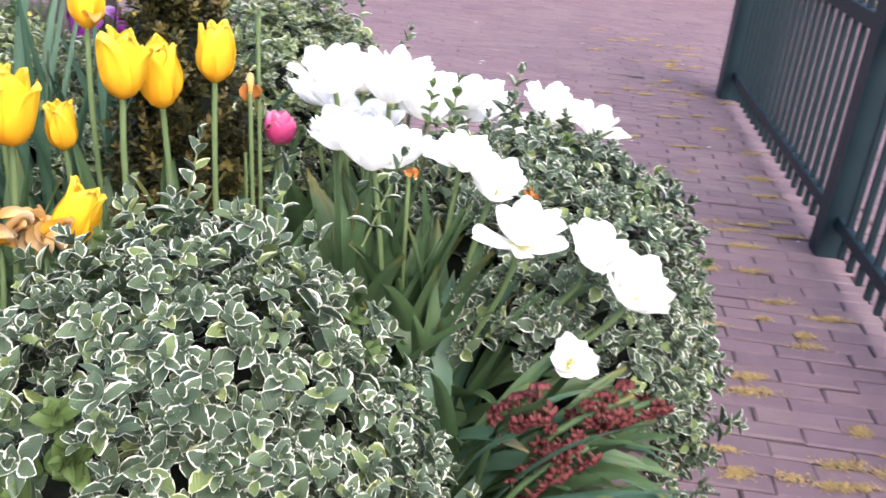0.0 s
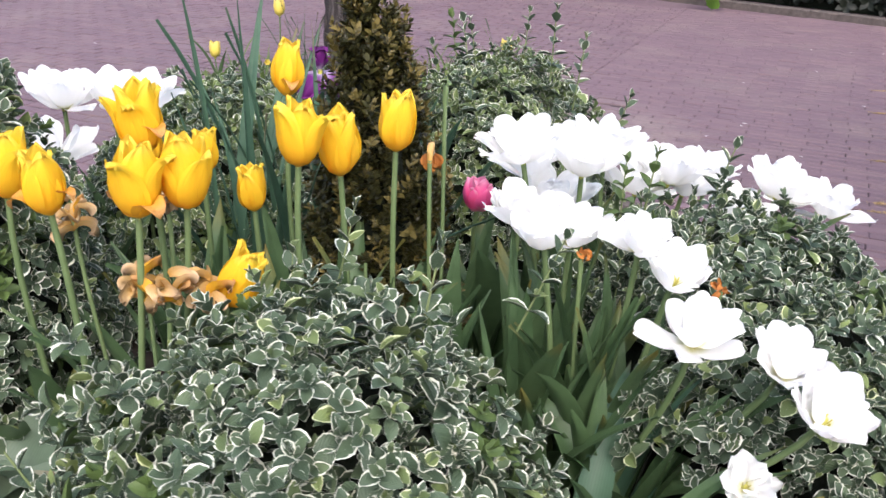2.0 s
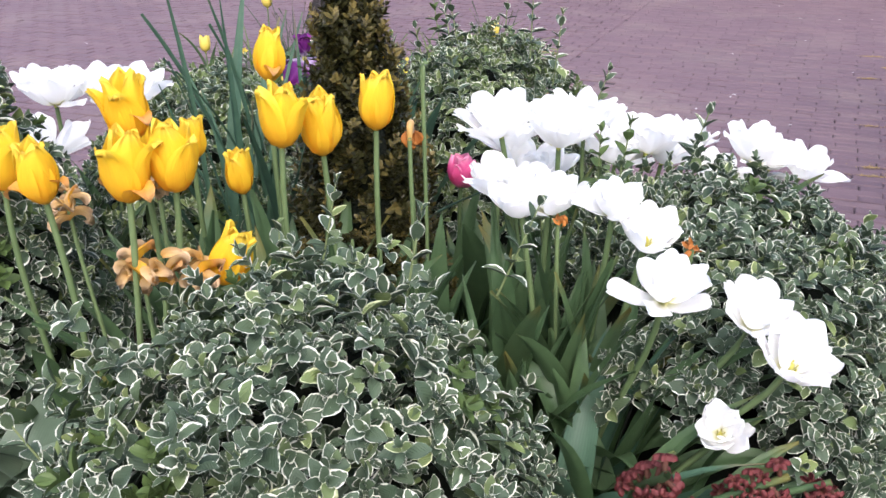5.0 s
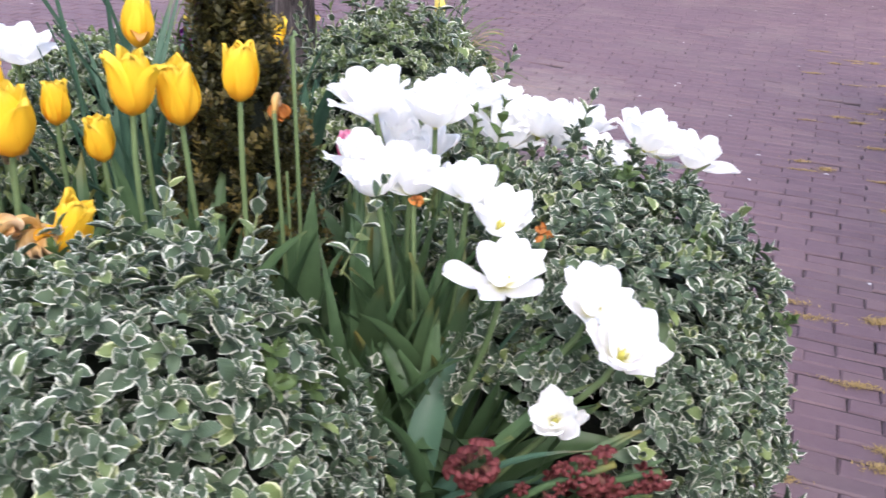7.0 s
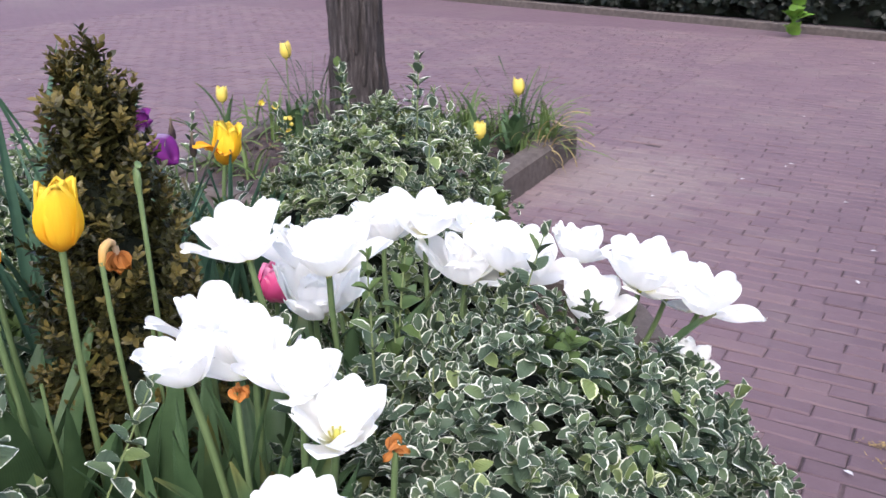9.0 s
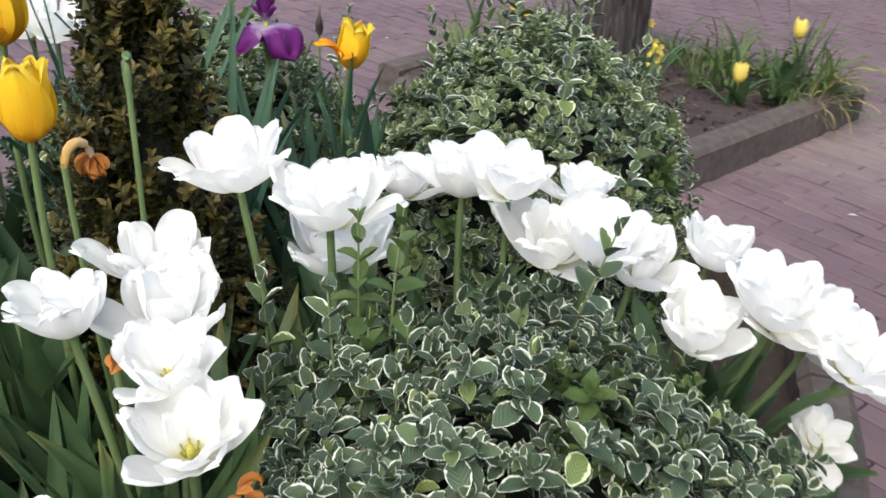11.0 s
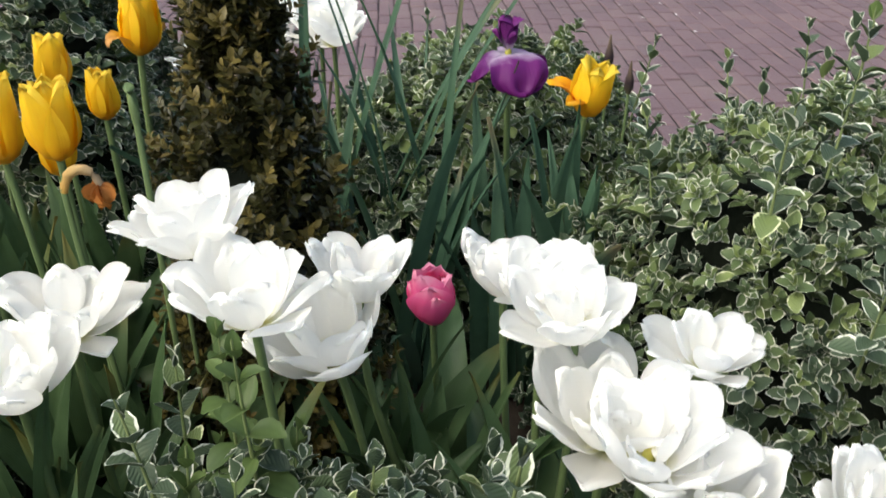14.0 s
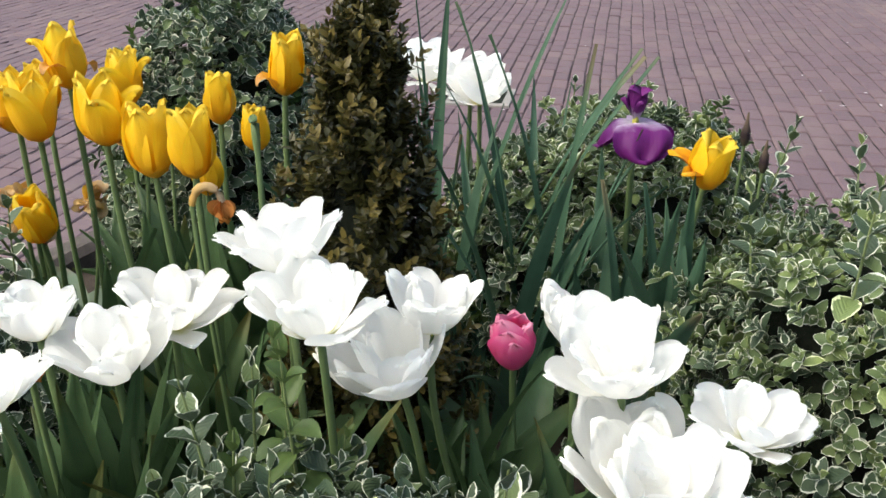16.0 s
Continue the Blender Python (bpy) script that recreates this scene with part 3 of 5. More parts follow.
shrub((-0.125, -0.475, 0.30), (0.255, 0.26, 0.375), 0.0174, 1, 170,
      [(-0.18, -0.32, 0.755, (0.2, 0.1)), (-0.006, -0.249, 0.735, (0.35, 0.3)), (-0.10, -0.30, 0.72, (0.1, 0.2)), (-0.30, -0.58, 0.63, (-0.5, -0.2)), (-0.23, -0.33, 0.70, (0.0, 0.1))],
      "dense green and cream variegated evergreen shrub at the bed's front")
shrub((0.178, 0.075, 0.30), (0.266, 0.31, 0.325), 0.0174, 2, 170,
      [(0.016, 0.062, 0.725, (0.0, 0.0), 1), (0.038, 0.078, 0.735, (0.1, 0.0), 1), (0.06, 0.03, 0.665, (0.0, 0.1), 1), (0.0, 0.09, 0.63, (-0.1, 0.1), 1), (-0.02, 0.04, 0.60, (-0.1, 0.0), 1), (0.03, 0.11, 0.62, (0.0, 0.1)), (-0.03, 0.08, 0.58, (-0.2, 0.1)), (0.06, -0.01, 0.62, (0.0, -0.1)), (0.02, 0.02, 0.62, (-0.1, 0.0)), (0.08, 0.08, 0.65, (0.1, 0.0)), (-0.05, 0.05, 0.56, (-0.3, 0.0)), (0.05, 0.15, 0.60, (0.0, 0.2)), (0.10, 0.04, 0.66, (0.1, -0.1)), *[(0.005 + 0.028 * (k % 4), -0.02 + 0.027 * k - 0.01 * (k % 3), 0.60 + 0.02 * (k * 5 % 4), (0.2 * (k % 3) - 0.2, 0.1)) for k in range(10)], (0.10, 0.225, 0.72, (0.25, 0.1)), (-0.04, 0.01, 0.66, (-0.1, 0.0)), (0.05, 0.02, 0.70, (0.05, -0.1)), (0.12, 0.12, 0.685, (0.1, 0.1)), (0.30, 0.20, 0.60, (0.5, 0.2))],
      "spreading variegated evergreen shrub between the white tulips", lambda x, y: 0.70 if x < 0.085 and y < -0.03 else 0.46 if y < -0.14 and x < 0.30 else 0.37 if y < -0.10 else 0.20)
shrub((-0.365, 0.62, 0.34), (0.23, 0.275, 0.35), 0.0184, 3, 60,
      [(-0.17, 0.48, 0.80, (0.1, 0.0)), (-0.24, 0.56, 0.83, (0.0, 0.1)), (-0.44, 0.66, 0.78, (-0.2, 0.1)), (-0.50, 0.56, 0.73, (-0.3, 0.0)), (-0.34, 0.70, 0.80, (0.0, 0.2)), (-0.32, 0.43, 0.73, (-0.2, -0.1)), (-0.40, 0.60, 0.79, (-0.2, 0.0)), (-0.12, 0.56, 0.70, (0.3, -0.1)), (-0.50, 0.66, 0.73, (-0.3, 0.2)), (-0.46, 0.74, 0.71, (-0.2, 0.4)), (-0.42, 0.80, 0.67, (-0.1, 0.5)), (-0.36, 0.82, 0.69, (0.0, 0.5)), (-0.54, 0.62, 0.69, (-0.4, 0.1)), (-0.48, 0.70, 0.78, (-0.2, 0.1), 1)],
      "tall variegated evergreen shrub at the back of the bed")
shrub((-0.772, -0.318, 0.34), (0.212, 0.20, 0.475), 0.0184, 4, 60,
      [(-0.86, -0.30, 0.84, (-0.1, 0.1)), (-0.98, -0.30, 0.80, (-0.2, 0.0)), (-0.66, -0.28, 0.83, (0.1, 0.0)), (-0.76, -0.24, 0.86, (0.0, 0.1))],
      "variegated evergreen shrub behind the yellow tulips")
shrub((-0.78, 0.30, 0.30), (0.27, 0.30, 0.345), 0.0184, 5, 30,
      [(-0.70, 0.50, 0.70, (0.1, 0.2)), (-0.86, 0.22, 0.70, (-0.1, 0.0))],
      "low variegated evergreen shrub behind the irises")


def boxwood(x, y, top):
    """A clipped narrow box bush whose small leaves have bronzed."""
    r = np.random.default_rng(11)
    z0 = 0.285
    thing = empty("boxwood_bush", Matrix.Translation((x, y, z0)))
    h = top - z0

    def radius(k):
        return 0.095 * min(1.0, ((1.02 - k) / 0.80) ** 0.55) * (0.86 + 0.14 * min(1, k / 0.12))

    bits = []
    for i in range(7):
        q = np.random.default_rng(90 + i)
        gq = Geo()
        for k in range(4):
            for side in (0, 1):
                size = 0.0150 * q.uniform(0.75, 1.25) * (1 - 0.12 * k)
                b = size * 0.50
                w = lambda p, b=b: b * (0.08 + math.sin(math.pi * min(1.0, 0.03 + 0.96 * p)))
                gq.add(blade(arc(size, 35 + 9 * k + q.uniform(-15, 15), 15 + 12 * k), w, 0.3, 4, 3),
                       Matrix.Translation((0, 0, 0.006 * k)) @ Matrix.Rotation(math.pi * side + 1.57 * k + q.uniform(-0.4, 0.4), 4, "Z"))
        bits.append(gq.piece())
    meshes = [Geo().add(b).mesh("sprig", BOX_TIP) for b in bits]
    rest, made = Geo(), 0
    # paler leaves for the shoot ends; those further in are darker
    tips = Geo()
    for i in range(520):
        k = r.uniform(0.0, 1.0)
        a = i * 2.399963 + r.uniform(-0.3, 0.3)
        lump = 0.97 + 0.34 * noise.noise((2.4 * math.cos(a), 2.4 * math.sin(a), 10 * k)) + (r.uniform(0.0, 0.30) if r.uniform() < 0.35 else 0.0)
        end = Vector((radius(k) * lump * math.cos(a) - 0.022 * k, radius(k) * lump * math.sin(a) + 0.014 * k, k * h))
        way = Vector((math.cos(a) * (0.75 - 0.45 * k) + r.normal(0, 0.15), math.sin(a) * (0.75 - 0.45 * k) + r.normal(0, 0.15), 0.9)).normalized()
        reach = int(r.integers(5, 9))
        for s in range(reach):
            p = end - way * 0.0115 * (reach - 2 - s) + Vector(r.normal(0, 0.0025, 3))
            m = Matrix.Translation(p) @ toward(way + Vector(r.normal(0, 0.25, 3)), r.uniform(0, 6)) @ Matrix.Scale(r.uniform(0.75, 1.15), 4)
            j = int(r.integers(7))
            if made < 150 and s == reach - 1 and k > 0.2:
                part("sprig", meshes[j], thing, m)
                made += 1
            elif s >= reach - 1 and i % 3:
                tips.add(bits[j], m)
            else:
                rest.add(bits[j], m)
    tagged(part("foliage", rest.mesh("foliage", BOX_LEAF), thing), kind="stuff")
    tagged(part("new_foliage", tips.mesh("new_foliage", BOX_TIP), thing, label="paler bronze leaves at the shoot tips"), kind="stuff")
    # near-black tube whose colour stands in for shade between the sprigs
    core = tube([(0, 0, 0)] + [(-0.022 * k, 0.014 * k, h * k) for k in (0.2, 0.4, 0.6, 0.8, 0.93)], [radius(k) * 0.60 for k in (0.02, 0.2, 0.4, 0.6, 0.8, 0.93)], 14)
    part("shade_core", Geo().add(core).mesh("shade_core", CORE), thing)
    return tagged(thing, "narrow upright boxwood with bronzed brown-green leaves", "bush")


boxwood(-0.306, 0.022, 0.885)


# ---------------------------------------------------------------- tulips
def petal_mesh(name, mat, length, width, start, end, power, cup, belly=0.6, point=0.2, frill=0.0, waves=3.0, phase=0.0, rows=9, cols=7, notch=0.0):
    line = bend(length, start) if isinstance(start, tuple) else arc(length, start, end, power)

    def w(s):
        full = math.sin(math.pi * min(1.0, (0.10 + 0.90 * s)) ** (math.log(0.5) / math.log(0.10 + 0.90 * belly)))
        return width * (max(0.0, full) ** (0.55 + point) * 0.94 + 0.06 * (1 - s))

    return Geo().add(blade(line, w, cup, rows, cols, frill, waves, phase, 0.0, notch, 1.7)).mesh(name, mat)


W_OUT = [petal_mesh("petal", WHITE, 0.061, 0.038, ((0, a), (0.25, b), (0.65, c), (1, d)), 0, 0, 0.34, 0.66, 0.0, 0.0026, wv, p, 14, 13, nt * 1.2) for a, b, c, d, wv, p, nt in ((4, 34, 54, 36, 2.0, 0, 0.10), (8, 44, 66, 62, 2.6, 1.3, 0.15), (0, 18, 34, 14, 1.7, 2.1, 0.08), (6, 38, 56, 22, 2.3, 3.3, 0.14), (5, 38, 62, 50, 3.0, 4.4, 0.12))]
W_MID = [petal_mesh("petal", WHITE, 0.057, 0.033, ((0, a), (0.3, b), (0.7, c), (1, d)), 0, 0, 0.42, 0.66, -0.06, 0.0020, wv, p, 14, 13, 0.18) for a, b, c, d, wv, p in ((14, 54, 74, 58, 2.4, 0), (18, 60, 82, 80, 2.8, 1.3), (14, 48, 64, 40, 2.0, 2.4), (14, 52, 70, 30, 3.1, 3.6))]
W_IN = [petal_mesh("petal", WHITE, 0.046, 0.027, ((0, a), (0.3, b), (0.7, c), (1, d)), 0, 0, 0.46, 0.64, -0.04, 0.0018, wv, p, 12, 11, 0.20) for a, b, c, d, wv, p in ((36, 64, 80, 62, 2.4, 0), (42, 70, 88, 84, 2.8, 1.3), (34, 58, 70, 42, 2.0, 2.4))]
Y_OUT = [petal_mesh("petal", YELLOW, 0.086, 0.050, ((0, 12), (0.08, 48), (0.24, 78), (0.60, 91), (0.86, e1), (1, e2)), 0, 0, 0.66, 0.46, 0.08, 0.0030, wv, p, 13, 11, nt) for e1, e2, wv, p, nt in ((97, 86, 2.6, 0, 0.05), (95, 70, 2.2, 1, 0.08), (99, 100, 3.0, 2, 0.04), (96, 52, 2.6, 3, 0.07))]
Y_FLARE = [petal_mesh("petal", YELLOW, 0.084, 0.050, ((0, 8), (0.10, 44), (0.28, 70), (0.55, 84), (0.76, e1), (1, e2)), 0, 0, 0.50, 0.46, 0.18, 0.0042, 2.6, p, 13, 11, 0.08) for e1, e2, p in ((66, 10, 0), (78, 46, 1), (62, 28, 2))]
Y_CURL = petal_mesh("petal", BROWNED, 0.052, 0.028, ((0, 20), (0.3, 70), (0.6, 40), (0.85, -60), (1, -110)), 0, 0, 0.5, 0.5, 0.25, 0.0018, 2.0, 1.0)
PALE_P = petal_mesh("petal", PALE, 0.060, 0.033, ((0, 5), (0.12, 45), (0.3, 75), (0.6, 92), (1, 104)), 0, 0, 0.8, 0.52, 0.12)
PINK_P = [petal_mesh("petal", PINK, 0.062, 0.046, ((0, 2), (0.12, 36), (0.35, 72), (0.62, 92), (0.85, e1), (1, e2)), 0, 0, 0.72, 0.56, 0.06, 0.0022, 2.5, p, 12, 9, 0.05) for e1, e2, p in ((104, 112, 0), (112, 128, 1), (98, 84, 2.2))]
FLAME_UP = [petal_mesh("petal", YELLOW, 0.074, 0.046, ((0, 12), (0.12, 52), (0.35, 84), (0.7, 96), (1, e)), 0, 0, 0.62, 0.5, 0.16, 0.004, 4.0, p, 13, 11, 0.10) for e, p in ((98, 0), (86, 1.2), (108, 2.1))]
FLAME_OUT = petal_mesh("petal", FLAME, 0.064, 0.034, ((0, 20), (0.2, 62), (0.45, 44), (0.7, 6), (0.86, -20), (1, 60)), 0, 0, 0.5, 0.5, 0.26, 0.006, 4.0, 1.0, 13, 9, 0.10)
DRY_P = [petal_mesh("petal", m, 0.052, 0.026, a, b, 1.0, 1.3, 0.5, 0.1, 0.010, 5.0, a, 11, 11, 0.12) for a, b, m in ((60, -110, DRY), (20, -80, DRY), (75, 10, BROWNED), (40, -150, DRY), (70, -40, DRY))]
ORANGE_P = [petal_mesh("petal", ORANGE, 0.030, 0.018, a, b, 1.0, 0.9, 0.5, 0.1, 0.005, 4.0, a) for a, b in ((50, -60), (20, -70))]


BLOOM = Geo().add(tube([(0, 0, -0.004), (0, 0, 0.003), (0, 0, 0.012), (0, 0, 0.015)], [0.003, 0.0040, 0.0032, 0.0005], 6)).mesh("bloom", CENTRE)
STAMEN = Geo().add(tube([(0.003, 0, 0.0), (0.006, 0, 0.007), (0.007, 0, 0.012)], [0.0007, 0.0007, 0.0011], 4)).mesh("stamen", CENTRE)


def tulip_leaf_mesh(length, breadth, start, end, power, cup, twist=0.0, mat=None, name="leaf"):
    line = arc(length, start, end, power)
    w = lambda s: breadth * (0.30 * (1 - s) ** 2 + 0.98 * math.sin(math.pi * min(1.0, 0.12 + 0.88 * s) ** 0.9) ** 0.8)
    return Geo().add(blade(line, w, cup, 12, 5, 0.002, 1.5, length * 20, twist)).mesh(name, mat or TULIP_LEAF)


LEAVES = [tulip_leaf_mesh(*p) for p in ((0.27, 0.040, 82, 52, 1.4, 0.55, 0.3), (0.24, 0.046, 78, 25, 1.6, 0.5, -0.3), (0.22, 0.034, 84, 68, 1.2, 0.6, 0.2), (0.25, 0.042, 72, -20, 1.7, 0.45, 0.4), (0.20, 0.050, 66, 5, 1.5, 0.4, -0.4), (0.29, 0.030, 80, 40, 1.5, 0.6, 0.5))]
SOIL_Z = 0.285


def stem_and_leaves(thing, base, foot, up, r, leaves, thick=0.0036, spread=None):
    """The stem from the soil to the flower's foot, and the leaves that clasp it."""
    b = Vector(base)
    f = Vector(foot) - b
    pts = bezier((0, 0, -0.01), (0, 0, f.z * 0.45), f - Vector(up) * (f.length * 0.33), f, 10)
    part("stem", Geo().add(tube(pts, [thick * 1.15] * 3 + [thick] * 6 + [thick * 0.95], 7)).mesh("stem", STEM), thing)
    a0 = r.uniform(0, 6.28)
    for i in range(leaves):
        a = a0 + i * 2.3 + r.uniform(-0.5, 0.5)
        if spread is not None:
            a = spread + r.uniform(-1.0, 1.0)
        m = Matrix.Translation((0, 0, r.uniform(0, 0.02))) @ Matrix.Rotation(a, 4, "Z") @ Matrix.Rotation(r.uniform(-0.12, 0.15), 4, "Y") @ Matrix.Scale(r.uniform(0.8, 1.15), 4)
        part("leaf", LEAVES[int(r.integers(len(LEAVES)))], thing, m)


def put_petals(bloom, ring, count, shift, r, sway=0.12, scale=(0.92, 1.08), lift=0.0, wide=0.0):
    for i in range(count):
        a = shift + i * 6.283 / count + r.uniform(-0.16, 0.16)
        m = Matrix.Translation((0, 0, lift)) @ Matrix.Rotation(a, 4, "Z") @ Matrix.Translation((0.003, 0, 0)) @ Matrix.Rotation(wide + r.uniform(-sway, sway), 4, "Y") @ Matrix.Rotation(r.uniform(-sway, sway), 4, "X") @ Matrix.Scale(r.uniform(*scale), 4)
        part("petal", ring[int(r.integers(len(ring)))], bloom, m)


def tulip(kind, centre, base, seed, size=1.0, tilt=(0.0, 0.0), leaves=2, label="", spread=None, opts=""):
    """A tulip by the middle of its flower, the foot of its stem and the lean of its flower."""
    r = np.random.default_rng(seed)
    up = Vector((tilt[0], tilt[1], 1.0)).normalized()
    drop = {"white": 0.030, "yellow": 0.039, "pale": 0.026, "pink": 0.026, "parrot": 0.03}[kind] * size
    foot = Vector(centre) - up * drop
    thing = empty("tulip", Matrix.Translation((base[0], base[1], SOIL_Z if len(base) < 3 else base[2])))
    b3 = thing.matrix_basis.translation
    stem_and_leaves(thing, b3, foot, up, r, leaves, 0.0036 if kind != "pale" else 0.003, spread)
    bloom = part("bloom", BLOOM, thing, Matrix.Translation(foot - b3) @ toward(up, 0.0 if kind == "parrot" else r.uniform(0, 6.28)) @ Matrix.Scale(size, 4))
    s = r.uniform(0, 6)
    if kind == "white":
        wide = r.uniform(-0.14, 0.12)
        put_petals(bloom, W_OUT, int(r.integers(6, 9)), s, r, 0.18, (0.84, 1.12), 0.0, wide)
        put_petals(bloom, W_MID, int(r.integers(4, 6)), s + 0.6, r, 0.18, (0.86, 1.08), 0.002, wide * 0.8)
        put_petals(bloom, W_IN, int(r.integers(1, 4)), s + 0.2, r, 0.24, (0.8, 1.1), 0.003, wide * 0.6)
        for i in range(6):
            part("stamen", STAMEN, bloom, Matrix.Rotation(i * 1.047, 4, "Z"))
        if "drop" in opts:
            part("petal", W_OUT[3], bloom, Matrix.Rotation(float(opts.split()[1]), 4, "Z") @ Matrix.Rotation(1.2, 4, "Y"))
    elif kind == "yellow":
        ring = Y_FLARE if "open" in opts else Y_OUT
        put_petals(bloom, Y_OUT, 3, s, r, 0.06, (0.94, 1.04))
        put_petals(bloom, ring, 3, s + 1.05, r, 0.08, (0.90, 1.02))
        if "curl" in opts:
            put_petals(bloom, [Y_CURL], 2, s + 0.5, r, 0.2)
    elif kind == "pale":
        put_petals(bloom, [PALE_P], 6, s, r, 0.05)
    elif kind == "pink":
        put_petals(bloom, PINK_P, 3, s, r, 0.06, (0.74, 0.92), 0.0, 0.14)
        put_petals(bloom, PINK_P, 4, s + 0.8, r, 0.08, (0.92, 1.05), 0.0, 0.02)
        put_petals(bloom, PINK_P, 4, s + 0.3, r, 0.10, (0.9, 1.05), 0.003, -0.10)
    elif kind == "parrot":
        put_petals(bloom, FLAME_UP, 5, s, r, 0.08)
        for a, k in ((1.40, 1.0), (2.55, 0.8), (0.45, 0.7)):
            part("petal", FLAME_OUT, bloom, Matrix.Rotation(a, 4, "Z") @ Matrix.Translation((0.003, 0, 0)) @ Matrix.Scale(k, 4), label="orange-flamed, curled petal")
    return tagged(thing, label, "tulip", {"white": "white tulips", "yellow": "yellow tulips", "pale": "small yellow tulips"}.get(kind, ""))


WHITE_TULIPS = [
    ((-0.112, 0.021, 0.737), (-0.07, 0.05), (-0.15, -0.10)), ((-0.041, 0.071, 0.717), (-0.02, 0.09), (0.05, -0.05)),
    ((-0.096, 0.112, 0.644), (-0.10, 0.15), (0.20, -0.20)), ((-0.132, 0.144, 0.674), (-0.13, 0.19), (0.0, 0.1)),
    ((-0.023, -0.154, 0.695), (0.0, -0.12), (-0.1, -0.15)), ((0.078, -0.123, 0.696), (0.05, -0.13), (0.1, -0.15)),
    ((0.120, -0.131, 0.669), (0.07, -0.15), (0.2, -0.15)), ((0.158, -0.237, 0.661), (0.07, -0.17), (0.1, -0.2)),
    ((0.246, -0.195, 0.625), (0.11, -0.16), (0.3, -0.3)), ((0.286, -0.245, 0.609), (0.12, -0.19), (0.3, -0.35)),
    ((0.229, -0.258, 0.518), (0.12, -0.24), (0.2, -0.7)), ((-0.074, -0.063, 0.688), (-0.05, -0.04), (0.1, 0.1)),
    ((-0.006, -0.082, 0.681), (0.0, -0.07), (0.1, 0.0)), ((-0.062, 0.297, 0.682), (-0.04, 0.28), (0.1, -0.1)),
    ((-0.190, 0.262, 0.640), (-0.15, 0.27), (0.0, 0.0)), ((-0.118, 0.285, 0.664), (-0.10, 0.28), (0.05, 0.0)),
    ((-0.050, 0.399, 0.648), (-0.03, 0.36), (0.15, 0.1)), ((-0.009, 0.319, 0.626), (0.0, 0.30), (0.2, 0.0)),
    ((0.035, 0.335, 0.640), (0.02, 0.32), (0.2, 0.0)),
    ((0.053, 0.379, 0.610), (0.03, 0.35), (0.2, 0.0)), ((0.074, 0.478, 0.608), (0.06, 0.42), (0.1, 0.2)),
    ((0.139, 0.371, 0.575), (0.08, 0.37), (0.35, -0.2)), ((0.189, 0.412, 0.618), (0.11, 0.39), (0.15, 0.0)),
    ((0.215, 0.450, 0.595), (0.13, 0.41), (0.2, 0.1)), ((0.268, 0.426, 0.597), (0.14, 0.40), (0.3, 0.0)),
    ((0.261, 0.408, 0.507), (0.17, 0.40), (0.5, -0.3)), ((-0.838, -0.011, 0.724), (-0.82, -0.01), (0.0, 0.0)),
    ((-0.809, 0.064, 0.712), (-0.80, 0.05), (0.0, 0.0)), ((-0.765, 0.085, 0.710), (-0.77, 0.08), (0.1, 0.0)),
    ((-0.787, -0.101, 0.668), (-0.78, -0.09), (0.0, -0.3)),
]
for i, (c, b, tl) in enumerate(WHITE_TULIPS):
    small = 0.66 if i == 10 else 0.78 if i == 25 else 0.9 if i in (3, 14) else 1.12 if i == 2 else 0.76 if i == 16 else 1.12 if i in (17, 18) else 1.0
    tulip("white", c, b, 200 + i, (small if i > 9 or i < 4 else 0.86) * (1.14 if i < 4 or 12 < i < 25 else 1.2 if i > 25 else 1.0) * (0.96 + 0.10 * ((i * 37) % 5) / 4), tl, 3 if c[0] > -0.5 else 2,
          "small white double tulip hanging low beside the shrub" if i in (10, 25) else "white double tulip with wide open ruffled petals",
          opts="drop 0.3" if i == 24 else "")

YELLOW_TULIPS = [
    ((-0.221, -0.105, 0.772), (-0.225, -0.10), ""), ((-0.262, -0.171, 0.756), (-0.26, -0.15), ""),
    ((-0.276, -0.226, 0.781), (-0.28, -0.20), "open"), ((-0.381, -0.173, 0.684), (-0.38, -0.16), ""),
    ((-0.390, -0.071, 0.809), (-0.39, -0.06), "curl"), ((-0.558, -0.364, 0.741), (-0.540, -0.355), "open"),
    ((-0.454, -0.411, 0.751), (-0.445, -0.400), "curl"), ((-0.359, -0.385, 0.761), (-0.385, -0.400), "open curl"),
    ((-0.334, -0.344, 0.761), (-0.355, -0.370), "open"), ((-0.393, -0.337, 0.806), (-0.39, -0.34), "open curl"),
    ((-0.284, -0.333, 0.652), (-0.33, -0.36), ""), ((-0.505, -0.205, 0.735), (-0.50, -0.20), ""),
    ((-0.625, -0.40, 0.730), (-0.605, -0.385), ""), ((-0.470, -0.147, 0.710), (-0.46, -0.14), ""),
]
YELLOW_SIZES = (0.94, 0.98, 0.98, 0.75, 0.90, 1.0, 0.88, 0.98, 0.98, 0.95, 0.90, 0.84, 0.90, 0.76)
for i, (c, b, o) in enumerate(YELLOW_TULIPS):
    r = np.random.default_rng(300 + i)
    tulip("yellow", c, b, 320 + i, YELLOW_SIZES[i], (0.40, 0.15) if i == 10 else tuple(r.uniform(-0.12, 0.12, 2)), 3,
          "yellow tulip with flared, half-open petals" if "open" in o else "yellow tulip with a browned, curling petal" if o else "yellow tulip with a closed goblet flower", opts=o)

